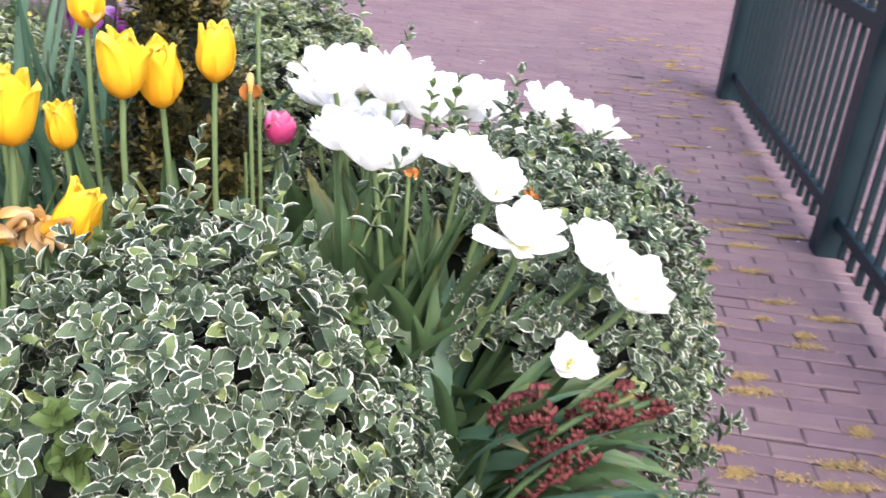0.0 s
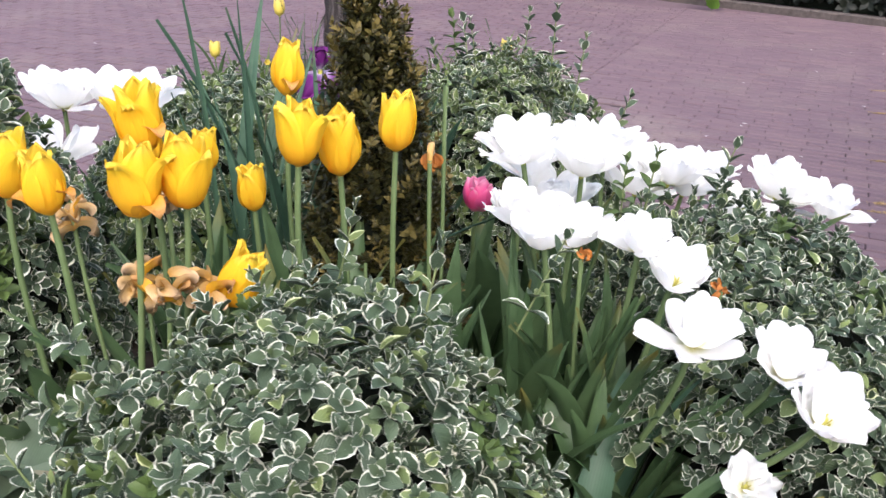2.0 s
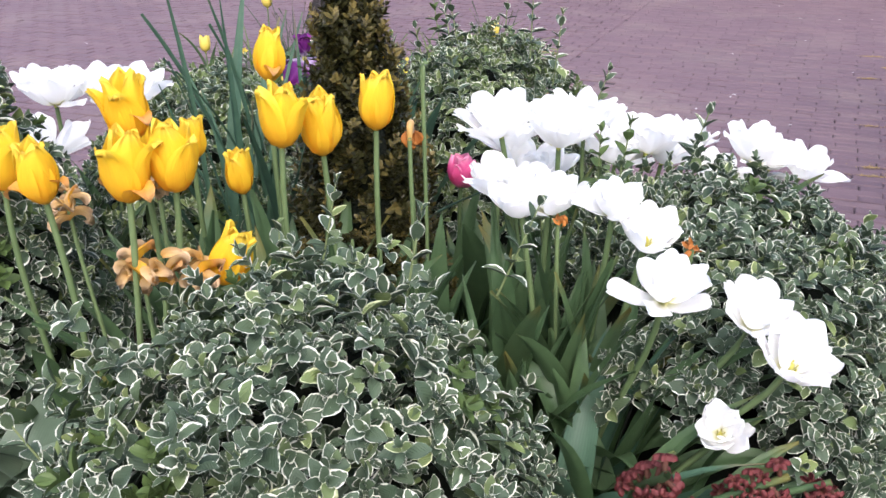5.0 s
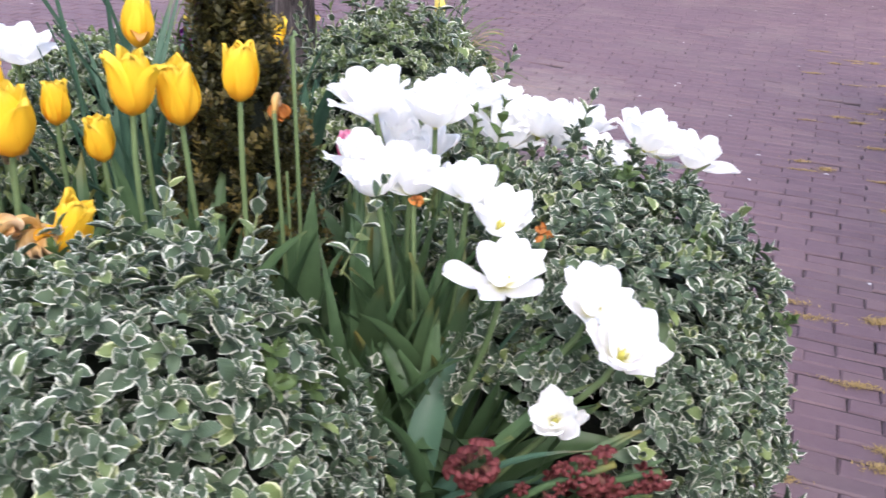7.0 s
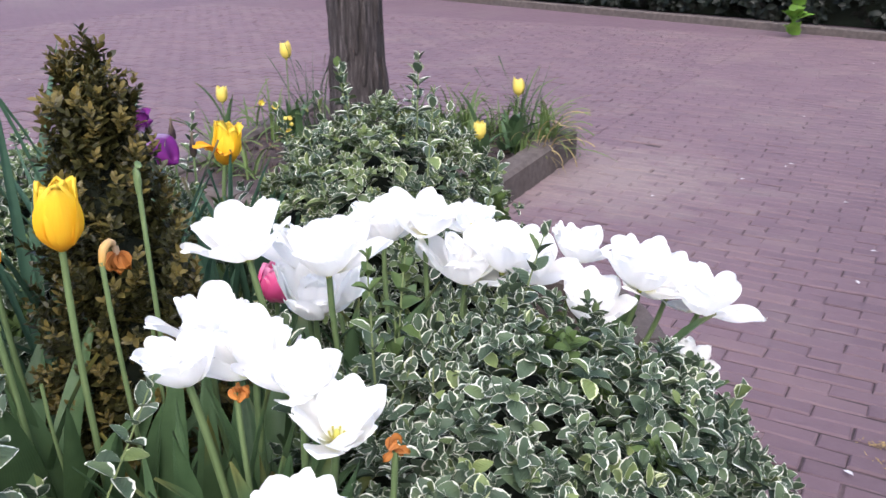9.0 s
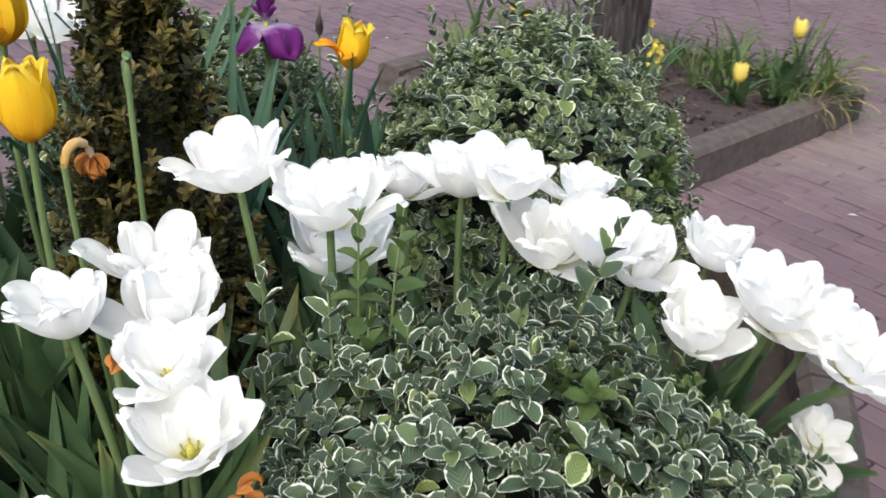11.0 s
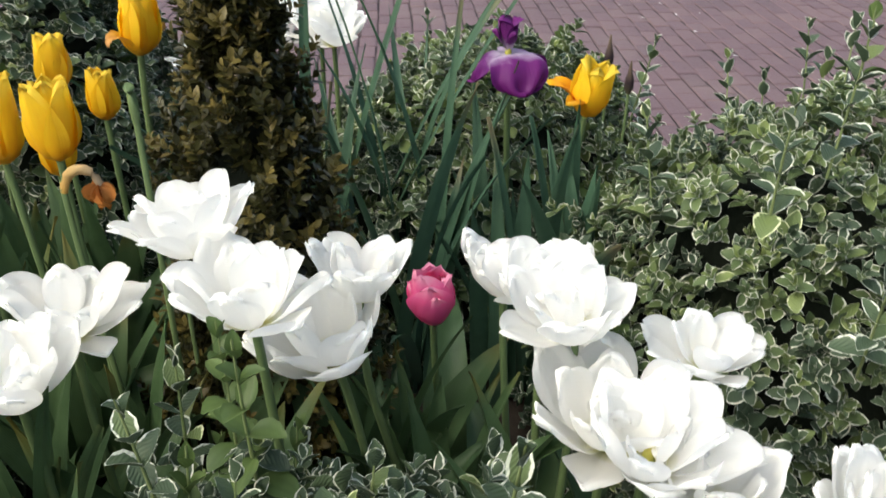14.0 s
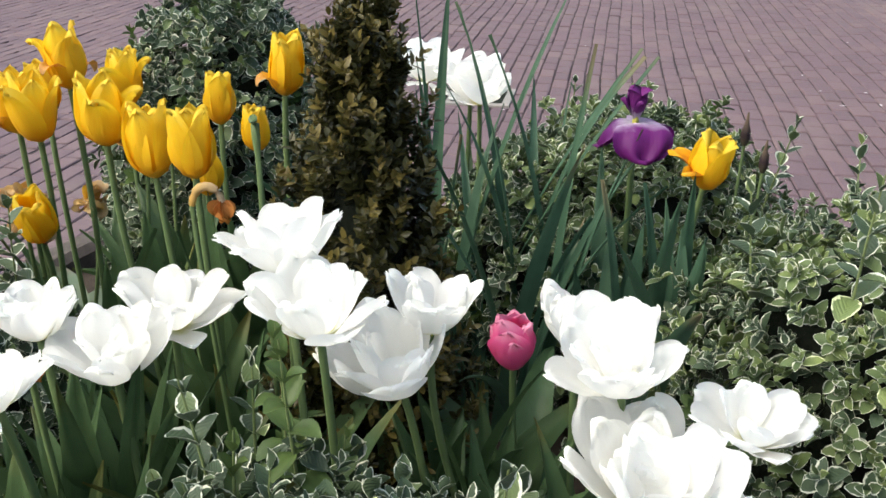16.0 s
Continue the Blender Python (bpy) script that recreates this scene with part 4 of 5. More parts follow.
tulip("pink", (-0.233, 0.201, 0.582), (-0.235, 0.21), 401, 1.0, (0.1, 0.0), 3, "deep pink tulip with a cupped flower")
tulip("parrot", (-0.490, 0.394, 0.690), (-0.50, 0.40), 402, 1.0, (0.05, 0.18), 3, "yellow tulip with torn orange-flamed petals")
for i, (c, b) in enumerate((((-1.045, 2.578, 0.353), (-1.08, 2.60, 0.09)), ((-1.097, 2.35, 0.22), (-1.12, 2.40, 0.09)), ((-1.975, 2.285, 0.474), (-1.99, 2.30, 0.09)), ((-2.20, 2.12, 0.30), (-2.20, 2.14, 0.09)))):
    tulip("pale", c, b, 420 + i, 1.3, (0.0, 0.0), 2, "small pale yellow tulip in the tree pit")


# ---------------------------------------------------------------- iris
def iris(centre, base):
    r = np.random.default_rng(5)
    thing = empty("iris", Matrix.Translation((*base, SOIL_Z)))
    foot = Vector(centre) - Vector((0, 0, 0.012)) - thing.matrix_basis.translation
    part("stem", Geo().add(tube(bezier((0, 0, 0), (0, 0, 0.2), foot - Vector((0, 0, 0.15)), foot), 0.0042, 7)).mesh("stem", STEM), thing)
    bloom = part("bloom", BLOOM, thing, Matrix.Translation(foot))
    fall = petal_mesh("fall", FALL, 0.076, 0.080, ((0, 30), (0.22, -2), (0.5, -50), (0.8, -80), (1, -64)), 0, 0, -0.10, 0.62, -0.14, 0.008, 2.3, 0.6, 18, 23, 0.08)
    rolled = petal_mesh("fall", PURPLE, 0.068, 0.068, ((0, 30), (0.25, -5), (0.5, -55), (1, -84)), 0, 0, -0.40, 0.6, -0.08, 0.007, 2.6, 2.0, 16, 15, 0.05)
    standard = petal_mesh("standard", PURPLE, 0.044, 0.026, ((0, 60), (0.4, 84), (1, 98)), 0, 0, 0.7, 0.6, -0.02, 0.006, 4.0, 0, 14, 11, 0.07)
    crest = petal_mesh("crest", PURPLE, 0.030, 0.014, 40, 64, 1.0, 0.4, 0.5, 0.0, 0.003, 3.0)
    for a, me, k in ((0.30, fall, 1.0), (-1.75, rolled, 1.0), (2.45, fall, 0.9)):
        part("fall", me, bloom, Matrix.Rotation(a, 4, "Z") @ Matrix.Scale(k, 4))
        part("crest", crest, bloom, Matrix.Translation((0, 0, 0.008)) @ Matrix.Rotation(a, 4, "Z"))
    for i in range(3):
        part("standard", standard, bloom, Matrix.Translation((0, 0, 0.006)) @ Matrix.Rotation(1.35 + i * 2.094, 4, "Z") @ Matrix.Rotation(r.uniform(-0.05, 0.2), 4, "Y"))
    for i in range(5):
        m = Matrix.Rotation(1.9 + 0.25 * i * (-1) ** i, 4, "Z") @ Matrix.Rotation(r.uniform(-0.1, 0.15), 4, "Y")
        part("leaf", tulip_leaf_mesh(r.uniform(0.24, 0.34), 0.030, 88, 76, 1.3, 0.25, 0.2, IRIS_LEAF), thing, m)
    return tagged(thing, "deep purple bearded iris with ruffled petals", "iris")


iris((-0.575, 0.308, 0.722), (-0.57, 0.31))


def blade_clump(name, base, count, length, breadth, seed, mat, label, lean=0.35, z=SOIL_Z, category="plant", part_name="leaf", droop=0.0, aim=None):
    """Sword leaves in a fan from one root."""
    r = np.random.default_rng(seed)
    thing = empty(name, Matrix.Translation((*base, z)))
    for i in range(count):
        a = r.uniform(0, 6.28) if aim is None else aim + r.normal(0, 0.75)
        ln = length * r.uniform(0.6, 1.1)
        st = 90 - abs(r.normal(0, lean)) * 40
        me = tulip_leaf_mesh(ln, breadth * r.uniform(0.65, 1.35), st, st - r.uniform(5, 40) - droop * r.uniform(0.5, 1.3), 1.6, 0.3, r.uniform(-0.6, 0.6), mat, part_name)
        part(part_name, me, thing, Matrix.Translation((r.normal(0, 0.02), r.normal(0, 0.02), 0)) @ Matrix.Rotation(a, 4, "Z"))
    return tagged(thing, label, category)


blade_clump("iris_leaves", (-0.57, 0.08), 10, 0.60, 0.015, 21, IRIS_LEAF, "tall blue-green sword leaves of a flowerless iris", 0.35)
blade_clump("iris_leaves", (-0.50, 0.17), 14, 0.50, 0.018, 22, IRIS_LEAF, "clump of narrow blue-green iris leaves beside the boxwood", 0.5)
blade_clump("iris_leaves", (-0.60, 0.20), 12, 0.58, 0.015, 23, IRIS_LEAF, "arching narrow iris leaves with dry tips", 0.6)
blade_clump("tulip_leaves", (-0.43, 0.37), 14, 0.40, 0.030, 29, IRIS_LEAF, "upright blue-green tulip leaves by the iris", 0.25)
blade_clump("tulip_leaves", (-0.48, 0.30), 10, 0.40, 0.026, 39, IRIS_LEAF, "upright blue-green leaves under the purple iris", 0.25)
blade_clump("tulip_leaves", (-0.05, -0.12), 18, 0.36, 0.032, 24, TULIP_LEAF, "clump of broad upright green tulip leaves", 0.35)
blade_clump("tulip_leaves", (0.01, -0.13), 18, 0.35, 0.029, 34, TULIP_LEAF, "clump of upright tulip leaves under the white flowers", 0.4)
blade_clump("tulip_leaves", (0.07, -0.17), 12, 0.34, 0.044, 25, TULIP_LEAF, "clump of arching tulip leaves by the white flowers", 0.8)
blade_clump("tulip_leaves", (0.13, -0.28), 14, 0.31, 0.026, 26, TULIP_LEAF, "loose clump of spreading narrow tulip leaves", 1.3, droop=45.0, aim=-0.3)
blade_clump("tulip_leaves", (0.10, -0.35), 14, 0.34, 0.022, 35, IRIS_LEAF, "narrow blue-green leaves leaning over the bed's edge", 1.0, droop=35.0, aim=-0.6)
blade_clump("tulip_leaves", (-0.43, -0.50), 6, 0.27, 0.072, 27, GLAUCOUS, "broad grey-green tulip leaves folding outwards", 0.5, droop=90.0)
blade_clump("tulip_leaves", (-0.52, -0.50), 6, 0.26, 0.07, 36, GLAUCOUS, "broad drooping tulip leaves at the bed's corner", 0.7, droop=90.0)
blade_clump("tulip_leaves", (-0.36, -0.34), 12, 0.36, 0.034, 37, TULIP_LEAF, "upright tulip leaves among the yellow flowers", 0.5)
blade_clump("tulip_leaves", (-0.27, -0.13), 12, 0.36, 0.030, 28, TULIP_LEAF, "upright tulip leaves at the boxwood's foot", 0.45)
blade_clump("tulip_leaves", (-0.20, 0.16), 12, 0.30, 0.036, 38, TULIP_LEAF, "tulip leaves round the pink flower", 0.5)
blade_clump("tulip_leaves", (-0.10, 0.22), 10, 0.30, 0.036, 40, TULIP_LEAF, "tulip leaves under the white flowers at the back", 0.6)
blade_clump("tulip_leaves", (0.05, -0.10), 18, 0.36, 0.038, 41, TULIP_LEAF, "dense upright tulip leaves under the white flowers", 0.35)
blade_clump("tulip_leaves", (-0.01, -0.20), 16, 0.31, 0.034, 42, TULIP_LEAF, "dark upright tulip leaves behind the front shrub", 0.5)
blade_clump("tulip_leaves", (0.10, -0.23), 14, 0.31, 0.030, 43, IRIS_LEAF, "spreading tulip leaves between the two shrubs", 1.0, droop=45.0, aim=-0.2)
blade_clump("tulip_leaves", (0.19, -0.29), 13, 0.26, 0.028, 44, TULIP_LEAF, "spreading leaves above the spent hyacinths", 1.5, droop=40.0, aim=0.0)
blade_clump("tulip_leaves", (-0.47, -0.44), 6, 0.28, 0.074, 45, GLAUCOUS, "broad grey-green tulip leaves under yellow flowers", 0.5, droop=80.0)
blade_clump("tulip_leaves", (0.08, -0.40), 12, 0.30, 0.026, 46, TULIP_LEAF, "narrow leaves lying over the bed's edge", 1.4, droop=50.0, aim=-0.8)
blade_clump("tulip_leaves", (0.16, -0.22), 12, 0.28, 0.030, 47, TULIP_LEAF, "leaning tulip leaves under the outer white flowers", 1.1, droop=40.0, aim=-0.1)
blade_clump("tulip_leaves", (-0.31, -0.24), 12, 0.33, 0.042, 48, TULIP_LEAF, "broad upright tulip leaves among yellow flowers", 0.5)
blade_clump("tulip_leaves", (-0.42, -0.24), 12, 0.34, 0.040, 49, TULIP_LEAF, "broad upright tulip leaves behind the front shrub", 0.5)
blade_clump("tulip_leaves", (-0.16, -0.08), 12, 0.30, 0.044, 50, TULIP_LEAF, "broad dark tulip leaves under the white flowers", 0.7)
blade_clump("tulip_leaves", (0.14, 0.40), 11, 0.25, 0.034, 30, TULIP_LEAF, "drooping tulip leaves over the bed's edge", 1.2)
blade_clump("tulip_leaves", (0.20, 0.34), 12, 0.23, 0.034, 55, TULIP_LEAF, "dark tulip leaves leaning over the bed's rim", 1.2, droop=40.0)
blade_clump("tulip_leaves", (0.22, 0.45), 12, 0.22, 0.034, 56, TULIP_LEAF, "short tulip leaves at the bed's rim under white flowers", 1.2, droop=40.0)
blade_clump("tulip_leaves", (0.10, 0.47), 12, 0.25, 0.034, 57, TULIP_LEAF, "dark tulip leaves under the white flowers at the rim", 0.8)
blade_clump("tulip_leaves", (-0.26, -0.17), 6, 0.38, 0.052, 58, TULIP_LEAF, "broad upright tulip leaves between yellow flower stems", 0.22)
blade_clump("tulip_leaves", (-0.34, -0.20), 6, 0.36, 0.050, 59, TULIP_LEAF, "broad upright tulip leaves between yellow flower stems", 0.25)
blade_clump("tulip_leaves", (-0.45, -0.18), 6, 0.38, 0.048, 60, TULIP_LEAF, "broad upright tulip leaves between yellow flower stems", 0.25)
blade_clump("tulip_leaves", (-0.06, 0.00), 7, 0.30, 0.050, 61, TULIP_LEAF, "broad upright tulip leaves under the white flowers", 0.4)
blade_clump("tulip_leaves", (-0.17, 0.12), 6, 0.27, 0.050, 62, TULIP_LEAF, "broad tulip leaves beside the boxwood's foot", 0.4)


def long_leaf(thing, foot, tip, breadth):
    """One nearly straight sword leaf from its foot to its tip."""
    way = Vector(tip) - Vector(foot)
    flat = math.hypot(way.x, way.y)
    rise = math.degrees(math.atan2(way.z, flat))
    me = tulip_leaf_mesh(way.length, breadth, rise + 4, rise - 8, 1.5, 0.3, 0.15, IRIS_LEAF)
    return part("leaf", me, thing, Matrix.Translation(Vector(foot) - thing.matrix_basis.translation) @ Matrix.Rotation(math.atan2(way.y, way.x), 4, "Z"))


tall_iris = empty("iris_leaves", Matrix.Translation((-0.60, 0.06, SOIL_Z)))
for foot, tip, breadth in (((-0.60, 0.06, 0.285), (-0.605, 0.305, 0.80), 0.011), ((-0.59, 0.07, 0.285), (-0.585, 0.325, 0.795), 0.009), ((-0.60, 0.05, 0.285), (-0.62, 0.215, 0.87), 0.024), ((-0.61, 0.04, 0.285), (-0.62, 0.02, 0.90), 0.015)):
    long_leaf(tall_iris, foot, tip, breadth)
tagged(tall_iris, "tall leaning iris leaves with dry tan tips", "plant")


# ---------------------------------------------------------------- spent flowers and other plants
def wilted_tulip(top, base, seed, kind, label):
    r = np.random.default_rng(seed)
    thing = empty("wilted_tulip", Matrix.Translation((*base, SOIL_Z)))
    f = Vector(top) - thing.matrix_basis.translation
    d = Vector((r.uniform(-1, 1), r.uniform(-1, 1), 0)).normalized()
    if kind == "hook":
        pts = np.concatenate([bezier((0, 0, 0), (0, 0, f.z * 0.4), f - Vector((0, 0, 0.1)), f, 8)])
        arch = bezier(f - Vector((0, 0, 0.004)), f + Vector((-0.001, 0.003, 0.019)), f + Vector((-0.007, 0.022, 0.020)), f + Vector((-0.009, 0.026, -0.002)), 9)
        part("neck", Geo().add(tube(arch, [0.0030, 0.0036, 0.0044, 0.0046, 0.0042, 0.0044, 0.0040, 0.0036, 0.0030][:len(arch)] + [0.003] * max(0, len(arch) - 9), 7)).mesh("neck", DRY), thing, label="pale tan withered neck")
        end = f + Vector((-0.009, 0.026, -0.002))
    else:
        pts = bezier((0, 0, 0), (0, 0, f.z * 0.4), f - Vector((0, 0, 0.1)), f, 9)
        end = f
    part("stem", Geo().add(tube(pts, [0.0028 if kind not in ("bare", "dark") else 0.0022] * len(pts), 6)).mesh("stem", STEM), thing)
    if kind in ("pod", "bare"):
        if kind == "pod":
            part("seed_pod", Geo().add(tube([f - Vector((0, 0, 0.004)), f + Vector((0, 0, 0.008)), f + Vector((0, 0, 0.020)), f + Vector((0.004, 0, 0.026)), f + Vector((0.008, 0, 0.024))], [0.003, 0.0040, 0.0040, 0.0045, 0.001], 7)).mesh("seed_pod", STEM), thing, label="pale green seed pod")
    elif kind == "dark":
        part("seed_pod", Geo().add(tube([f, f + Vector((0, 0, 0.008)), f + Vector((0, 0, 0.02)), f + Vector((0, 0, 0.03)), f + Vector((0.002, 0, 0.045))], [0.003, 0.0065, 0.006, 0.003, 0.001], 8)).mesh("seed_pod", DARKPOD), thing, label="nearly black withered bud")
    else:
        ring = ORANGE_P if kind in ("orange", "hook") else DRY_P
        for i in range(8 if kind == "hook" else 0):
            m = Matrix.Translation(end) @ Matrix.Rotation(i * 0.785 + r.uniform(-0.3, 0.3), 4, "Z") @ Matrix.Rotation(math.radians(85 + r.uniform(-35, 30)), 4, "Y") @ Matrix.Rotation(r.normal(0, 0.6), 4, "X") @ Matrix.Scale(r.uniform(0.5, 0.8), 4)
            part("petal", ring[int(r.integers(len(ring)))], thing, m)
        for i in range(13 if kind == "dry" else 0 if kind == "hook" else 6):
            m = Matrix.Translation(end + Vector(r.normal(0, 0.007 if kind == "dry" else 0.002, 3))) @ Matrix.Rotation(r.uniform(0, 6.28), 4, "Z") @ Matrix.Rotation(r.normal(0, 0.7), 4, "X") @ Matrix.Rotation(r.uniform(-0.6, 1.0), 4, "Y") @ Matrix.Scale(r.uniform(0.7, 1.1) * (0.5 if ring is ORANGE_P else 0.55), 4)
            part("petal", ring[int(r.integers(len(ring)))], thing, m)
    return tagged(thing, label, "tulip")


wilted_tulip((-0.194, -0.029, 0.780), (-0.19, -0.03), 1, "pod", "bare tulip stem ending in a green seed pod")
wilted_tulip((-0.184, -0.093, 0.727), (-0.185, -0.075), 2, "hook", "hooked tulip stem with a shrivelled brown flower")
wilted_tulip((-0.405, -0.338, 0.619), (-0.37, -0.37), 3, "dry", "withered tulip with shrivelled tan petals")
wilted_tulip((-0.335, -0.385, 0.645), (-0.36, -0.40), 4, "dry", "withered tulip with shrivelled tan petals")
wilted_tulip((-0.308, -0.352, 0.643), (-0.34, -0.38), 5, "dry", "withered tulip with curled yellow-brown petals")
wilted_tulip((-0.675, 0.455, 0.66), (-0.66, 0.44), 6, "dark", "dry stem with a nearly black withered bud")
wilted_tulip((-0.655, 0.48, 0.63), (-0.64, 0.45), 7, "dark", "dry stem with a striped withered bud")
wilted_tulip((-0.54, -0.30, 0.66), (-0.50, -0.30), 8, "dry", "withered tulip with hanging pale petals")
wilted_tulip((0.018, -0.135, 0.665), (0.02, -0.12), 9, "orange", "wilted orange petals on a short stem among white tulips")
wilted_tulip((0.165, -0.118, 0.645), (0.11, -0.13), 10, "orange", "wilted orange petals at a white tulip's side")
wilted_tulip((-0.215, -0.02, 0.62), (-0.21, -0.02), 11, "bare", "headless tulip stem beside the boxwood")
wilted_tulip((-0.245, -0.14, 0.60), (-0.24, -0.12), 12, "bare", "headless tulip stem beside the boxwood")
wilted_tulip((-0.425, -0.27, 0.70), (-0.40, -0.30), 13, "dry", "fading tulip with pale curling petals")

# a six-lobed bell: one surface from the tube's foot to the curled-back tips
rows = [(0.0022, -0.005, 0.0), (0.0032, 0.003, 0.0), (0.0036, 0.009, 0.1), (0.0080, 0.012, 0.5), (0.0115, 0.010, 0.62), (0.0125, 0.006, 0.70)]
lobes = np.linspace(0, 2 * np.pi, 24, endpoint=False)
v = np.array([(rad * (1 - dip * (1 - abs(math.cos(3 * a)))) * math.cos(a), rad * (1 - dip * (1 - abs(math.cos(3 * a)))) * math.sin(a), z) for rad, z, dip in rows for a in lobes])
FLORET = Geo().add((v, grid_faces(len(rows), 24, True), np.array([(a / 6.283, k / 5) for k in range(6) for a in lobes])))
FLORET_MESH = FLORET.mesh("floret", RED)


def hyacinth(base, tip, seed):
    """A spent hyacinth: a leaning spike of faded red florets over strap leaves."""
    r = np.random.default_rng(seed)
    thing = empty("hyacinth", Matrix.Translation((*base, SOIL_Z)))
    f = Vector(tip) - thing.matrix_basis.translation
    pts = bezier((0, 0, 0), (0, 0, f.z * 0.8), f * 0.6 + Vector((0, 0, 0.05)), f, 12)
    part("stem", Geo().add(tube(pts, 0.004, 6)).mesh("stem", TULIP_LEAF), thing)
    d = Vector(pts[-1] - pts[-3]).normalized()
    for i in range(34):
        if r.uniform() < 0.55:
            continue
        k = 0.40 + 0.59 * i / 34
        p = pts[min(11, int(k * 11))] + (pts[min(11, int(k * 11) + 1)] - pts[min(11, int(k * 11))]) * (k * 11 % 1)
        out = toward(d).to_3x3() @ Vector((math.cos(i * 2.4), math.sin(i * 2.4), 0.3))
        part("floret", FLORET_MESH, thing, Matrix.Translation(Vector(p) + out * 0.008) @ toward(out, r.uniform(0, 6)) @ Matrix.Scale(r.uniform(0.6, 1.05), 4))
    for i in range(4):
        part("leaf", LEAVES[int(r.integers(6))], thing, Matrix.Rotation(r.uniform(-1.8, 1.2), 4, "Z") @ Matrix.Rotation(0.25, 4, "Y") @ Matrix.Scale(0.75, 4))
    return tagged(thing, "spent hyacinth with faded dark red florets, leaning outwards", "hyacinth", "hyacinths at the bed's edge")


hyacinth((0.17, -0.31), (0.295, -0.285, 0.50), 1)
hyacinth((0.15, -0.38), (0.25, -0.345, 0.47), 2)
hyacinth((0.14, -0.30), (0.195, -0.385, 0.545), 3)
hyacinth((0.22, -0.26), (0.335, -0.245, 0.475), 4)
hyacinth((0.12, -0.42), (0.20, -0.45, 0.45), 5)


# ---------------------------------------------------------------- tree pit
def tree_trunk(x, y, r0):
    thing = empty("tree", Matrix.Translation((x, y, 0.06)))
    rows, cols = 40, 72
    z = np.linspace(0, 3.2, rows) ** 1.0
    ang = np.linspace(0, 2 * np.pi, cols, endpoint=False)
    v = np.zeros((rows, cols, 3))
    for i, h in enumerate(z):
        for j, a in enumerate(ang):
            flare = 1 + 0.30 * math.exp(-h / 0.13)
            ridge = 0.055 * noise.noise((7 * math.cos(a), 7 * math.sin(a), 1.1 * h)) + 0.035 * noise.noise((17 * math.cos(a), 17 * math.sin(a), 4.0 * h))
            rr = r0 * flare * (1 + ridge) * (1 - 0.05 * h) * (0.02 if i == rows - 1 else 1.0)
            v[i, j] = (rr * math.cos(a) - 0.004 * h, rr * math.sin(a), h)
    uv = np.zeros((rows * cols, 2))
    part("trunk", Geo().add((v.reshape(-1, 3), grid_faces(rows, cols, True), uv)).mesh("trunk", BARK), thing)
    q = np.random.default_rng(61)
    for i in range(150):
        a, h, ln = q.uniform(0, 6.283), q.uniform(0.0, 2.0), q.uniform(0.06, 0.22)
        wd = q.uniform(0.006, 0.014)
        k = np.linspace(0, 1, 7)
        hh = h + ln * k
        rr = r0 * (1 + 0.30 * np.exp(-hh / 0.13)) * (1 - 0.05 * hh) * 1.02
        aa = a + 0.10 * np.array([noise.noise((3 * a, 9 * z, 0.5)) for z in hh])
        pts = np.stack([rr * np.cos(aa) - 0.004 * hh, rr * np.sin(aa), hh], -1)
        part("bark_ridge", Geo().add(tube(pts, wd * np.sin(np.pi * (0.06 + 0.88 * k)) ** 0.6, 6)).mesh("bark_ridge", BARK), thing)
    return tagged(thing, "street tree trunk with grey furrowed bark", "tree")


tree_trunk(-1.655, 2.35, 0.110)


def grass_tuft(base, count, length, breadth, seed, label, mat=None):
    return blade_clump("grass_tuft", base, count, length, breadth, seed, mat or GRASS, label, 1.3, 0.085, "grass", "blade", 35.0)


for i, (x, y, c, ln) in enumerate(((-1.88, 1.80, 22, 0.22), (-1.74, 1.79, 20, 0.24), (-2.00, 1.84, 18, 0.20), (-1.61, 1.92, 16, 0.20), (-1.02, 2.78, 18, 0.22), (-1.12, 2.66, 12, 0.24), (-1.30, 2.80, 18, 0.18), (-1.48, 2.72, 18, 0.18), (-1.25, 2.52, 16, 0.30), (-2.05, 2.28, 24, 0.28), (-2.20, 2.08, 26, 0.26), (-1.95, 2.55, 18, 0.26), (-2.22, 2.35, 18, 0.24), (-1.02, 2.88, 24, 0.20), (-0.99, 2.70, 16, 0.30), (-1.10, 2.80, 14, 0.34), (-1.36, 2.66, 14, 0.26), (-1.42, 2.86, 16, 0.24), (-1.20, 2.88, 14, 0.30), (-1.02, 2.55, 10, 0.16))):
    grass_tuft((x, y), int(0.75 * c), ln, 0.008, 500 + i, "tuft of loose green grass in the tree pit")
blade_clump("grass_tuft", (-1.00, 2.74), 34, 0.26, 0.007, 537, GRASS, "arching yellow-green grass hanging over the pit kerb", 1.0, 0.085, "grass", "blade", 70.0, 0.2)
blade_clump("grass_tuft", (-0.97, 2.66), 16, 0.24, 0.005, 538, STRAW, "dry straw-coloured grass hanging over the pit kerb", 1.1, 0.085, "grass", "blade", 90.0, -0.3)
for k, (x, y) in enumerate(((-1.30, 2.62), (-1.45, 2.78), (-1.20, 2.76), (-1.55, 2.62), (-1.36, 2.48))):
    blade_clump("grass_tuft", (x, y), 22, 0.22, 0.007, 540 + k, GRASS, "tuft of yellow-green grass in the tree pit", 1.0, 0.085, "grass", "blade", 30.0)
blade_clump("grass_tuft", (-1.86, 2.32), 16, 0.42, 0.006, 534, RUSH, "dark narrow upright leaves by the trunk", 0.3, 0.085, "grass", "blade")
blade_clump("grass_tuft", (-1.10, 2.72), 14, 0.36, 0.006, 535, RUSH, "dark narrow upright leaves in the pit corner", 0.3, 0.085, "grass", "blade")
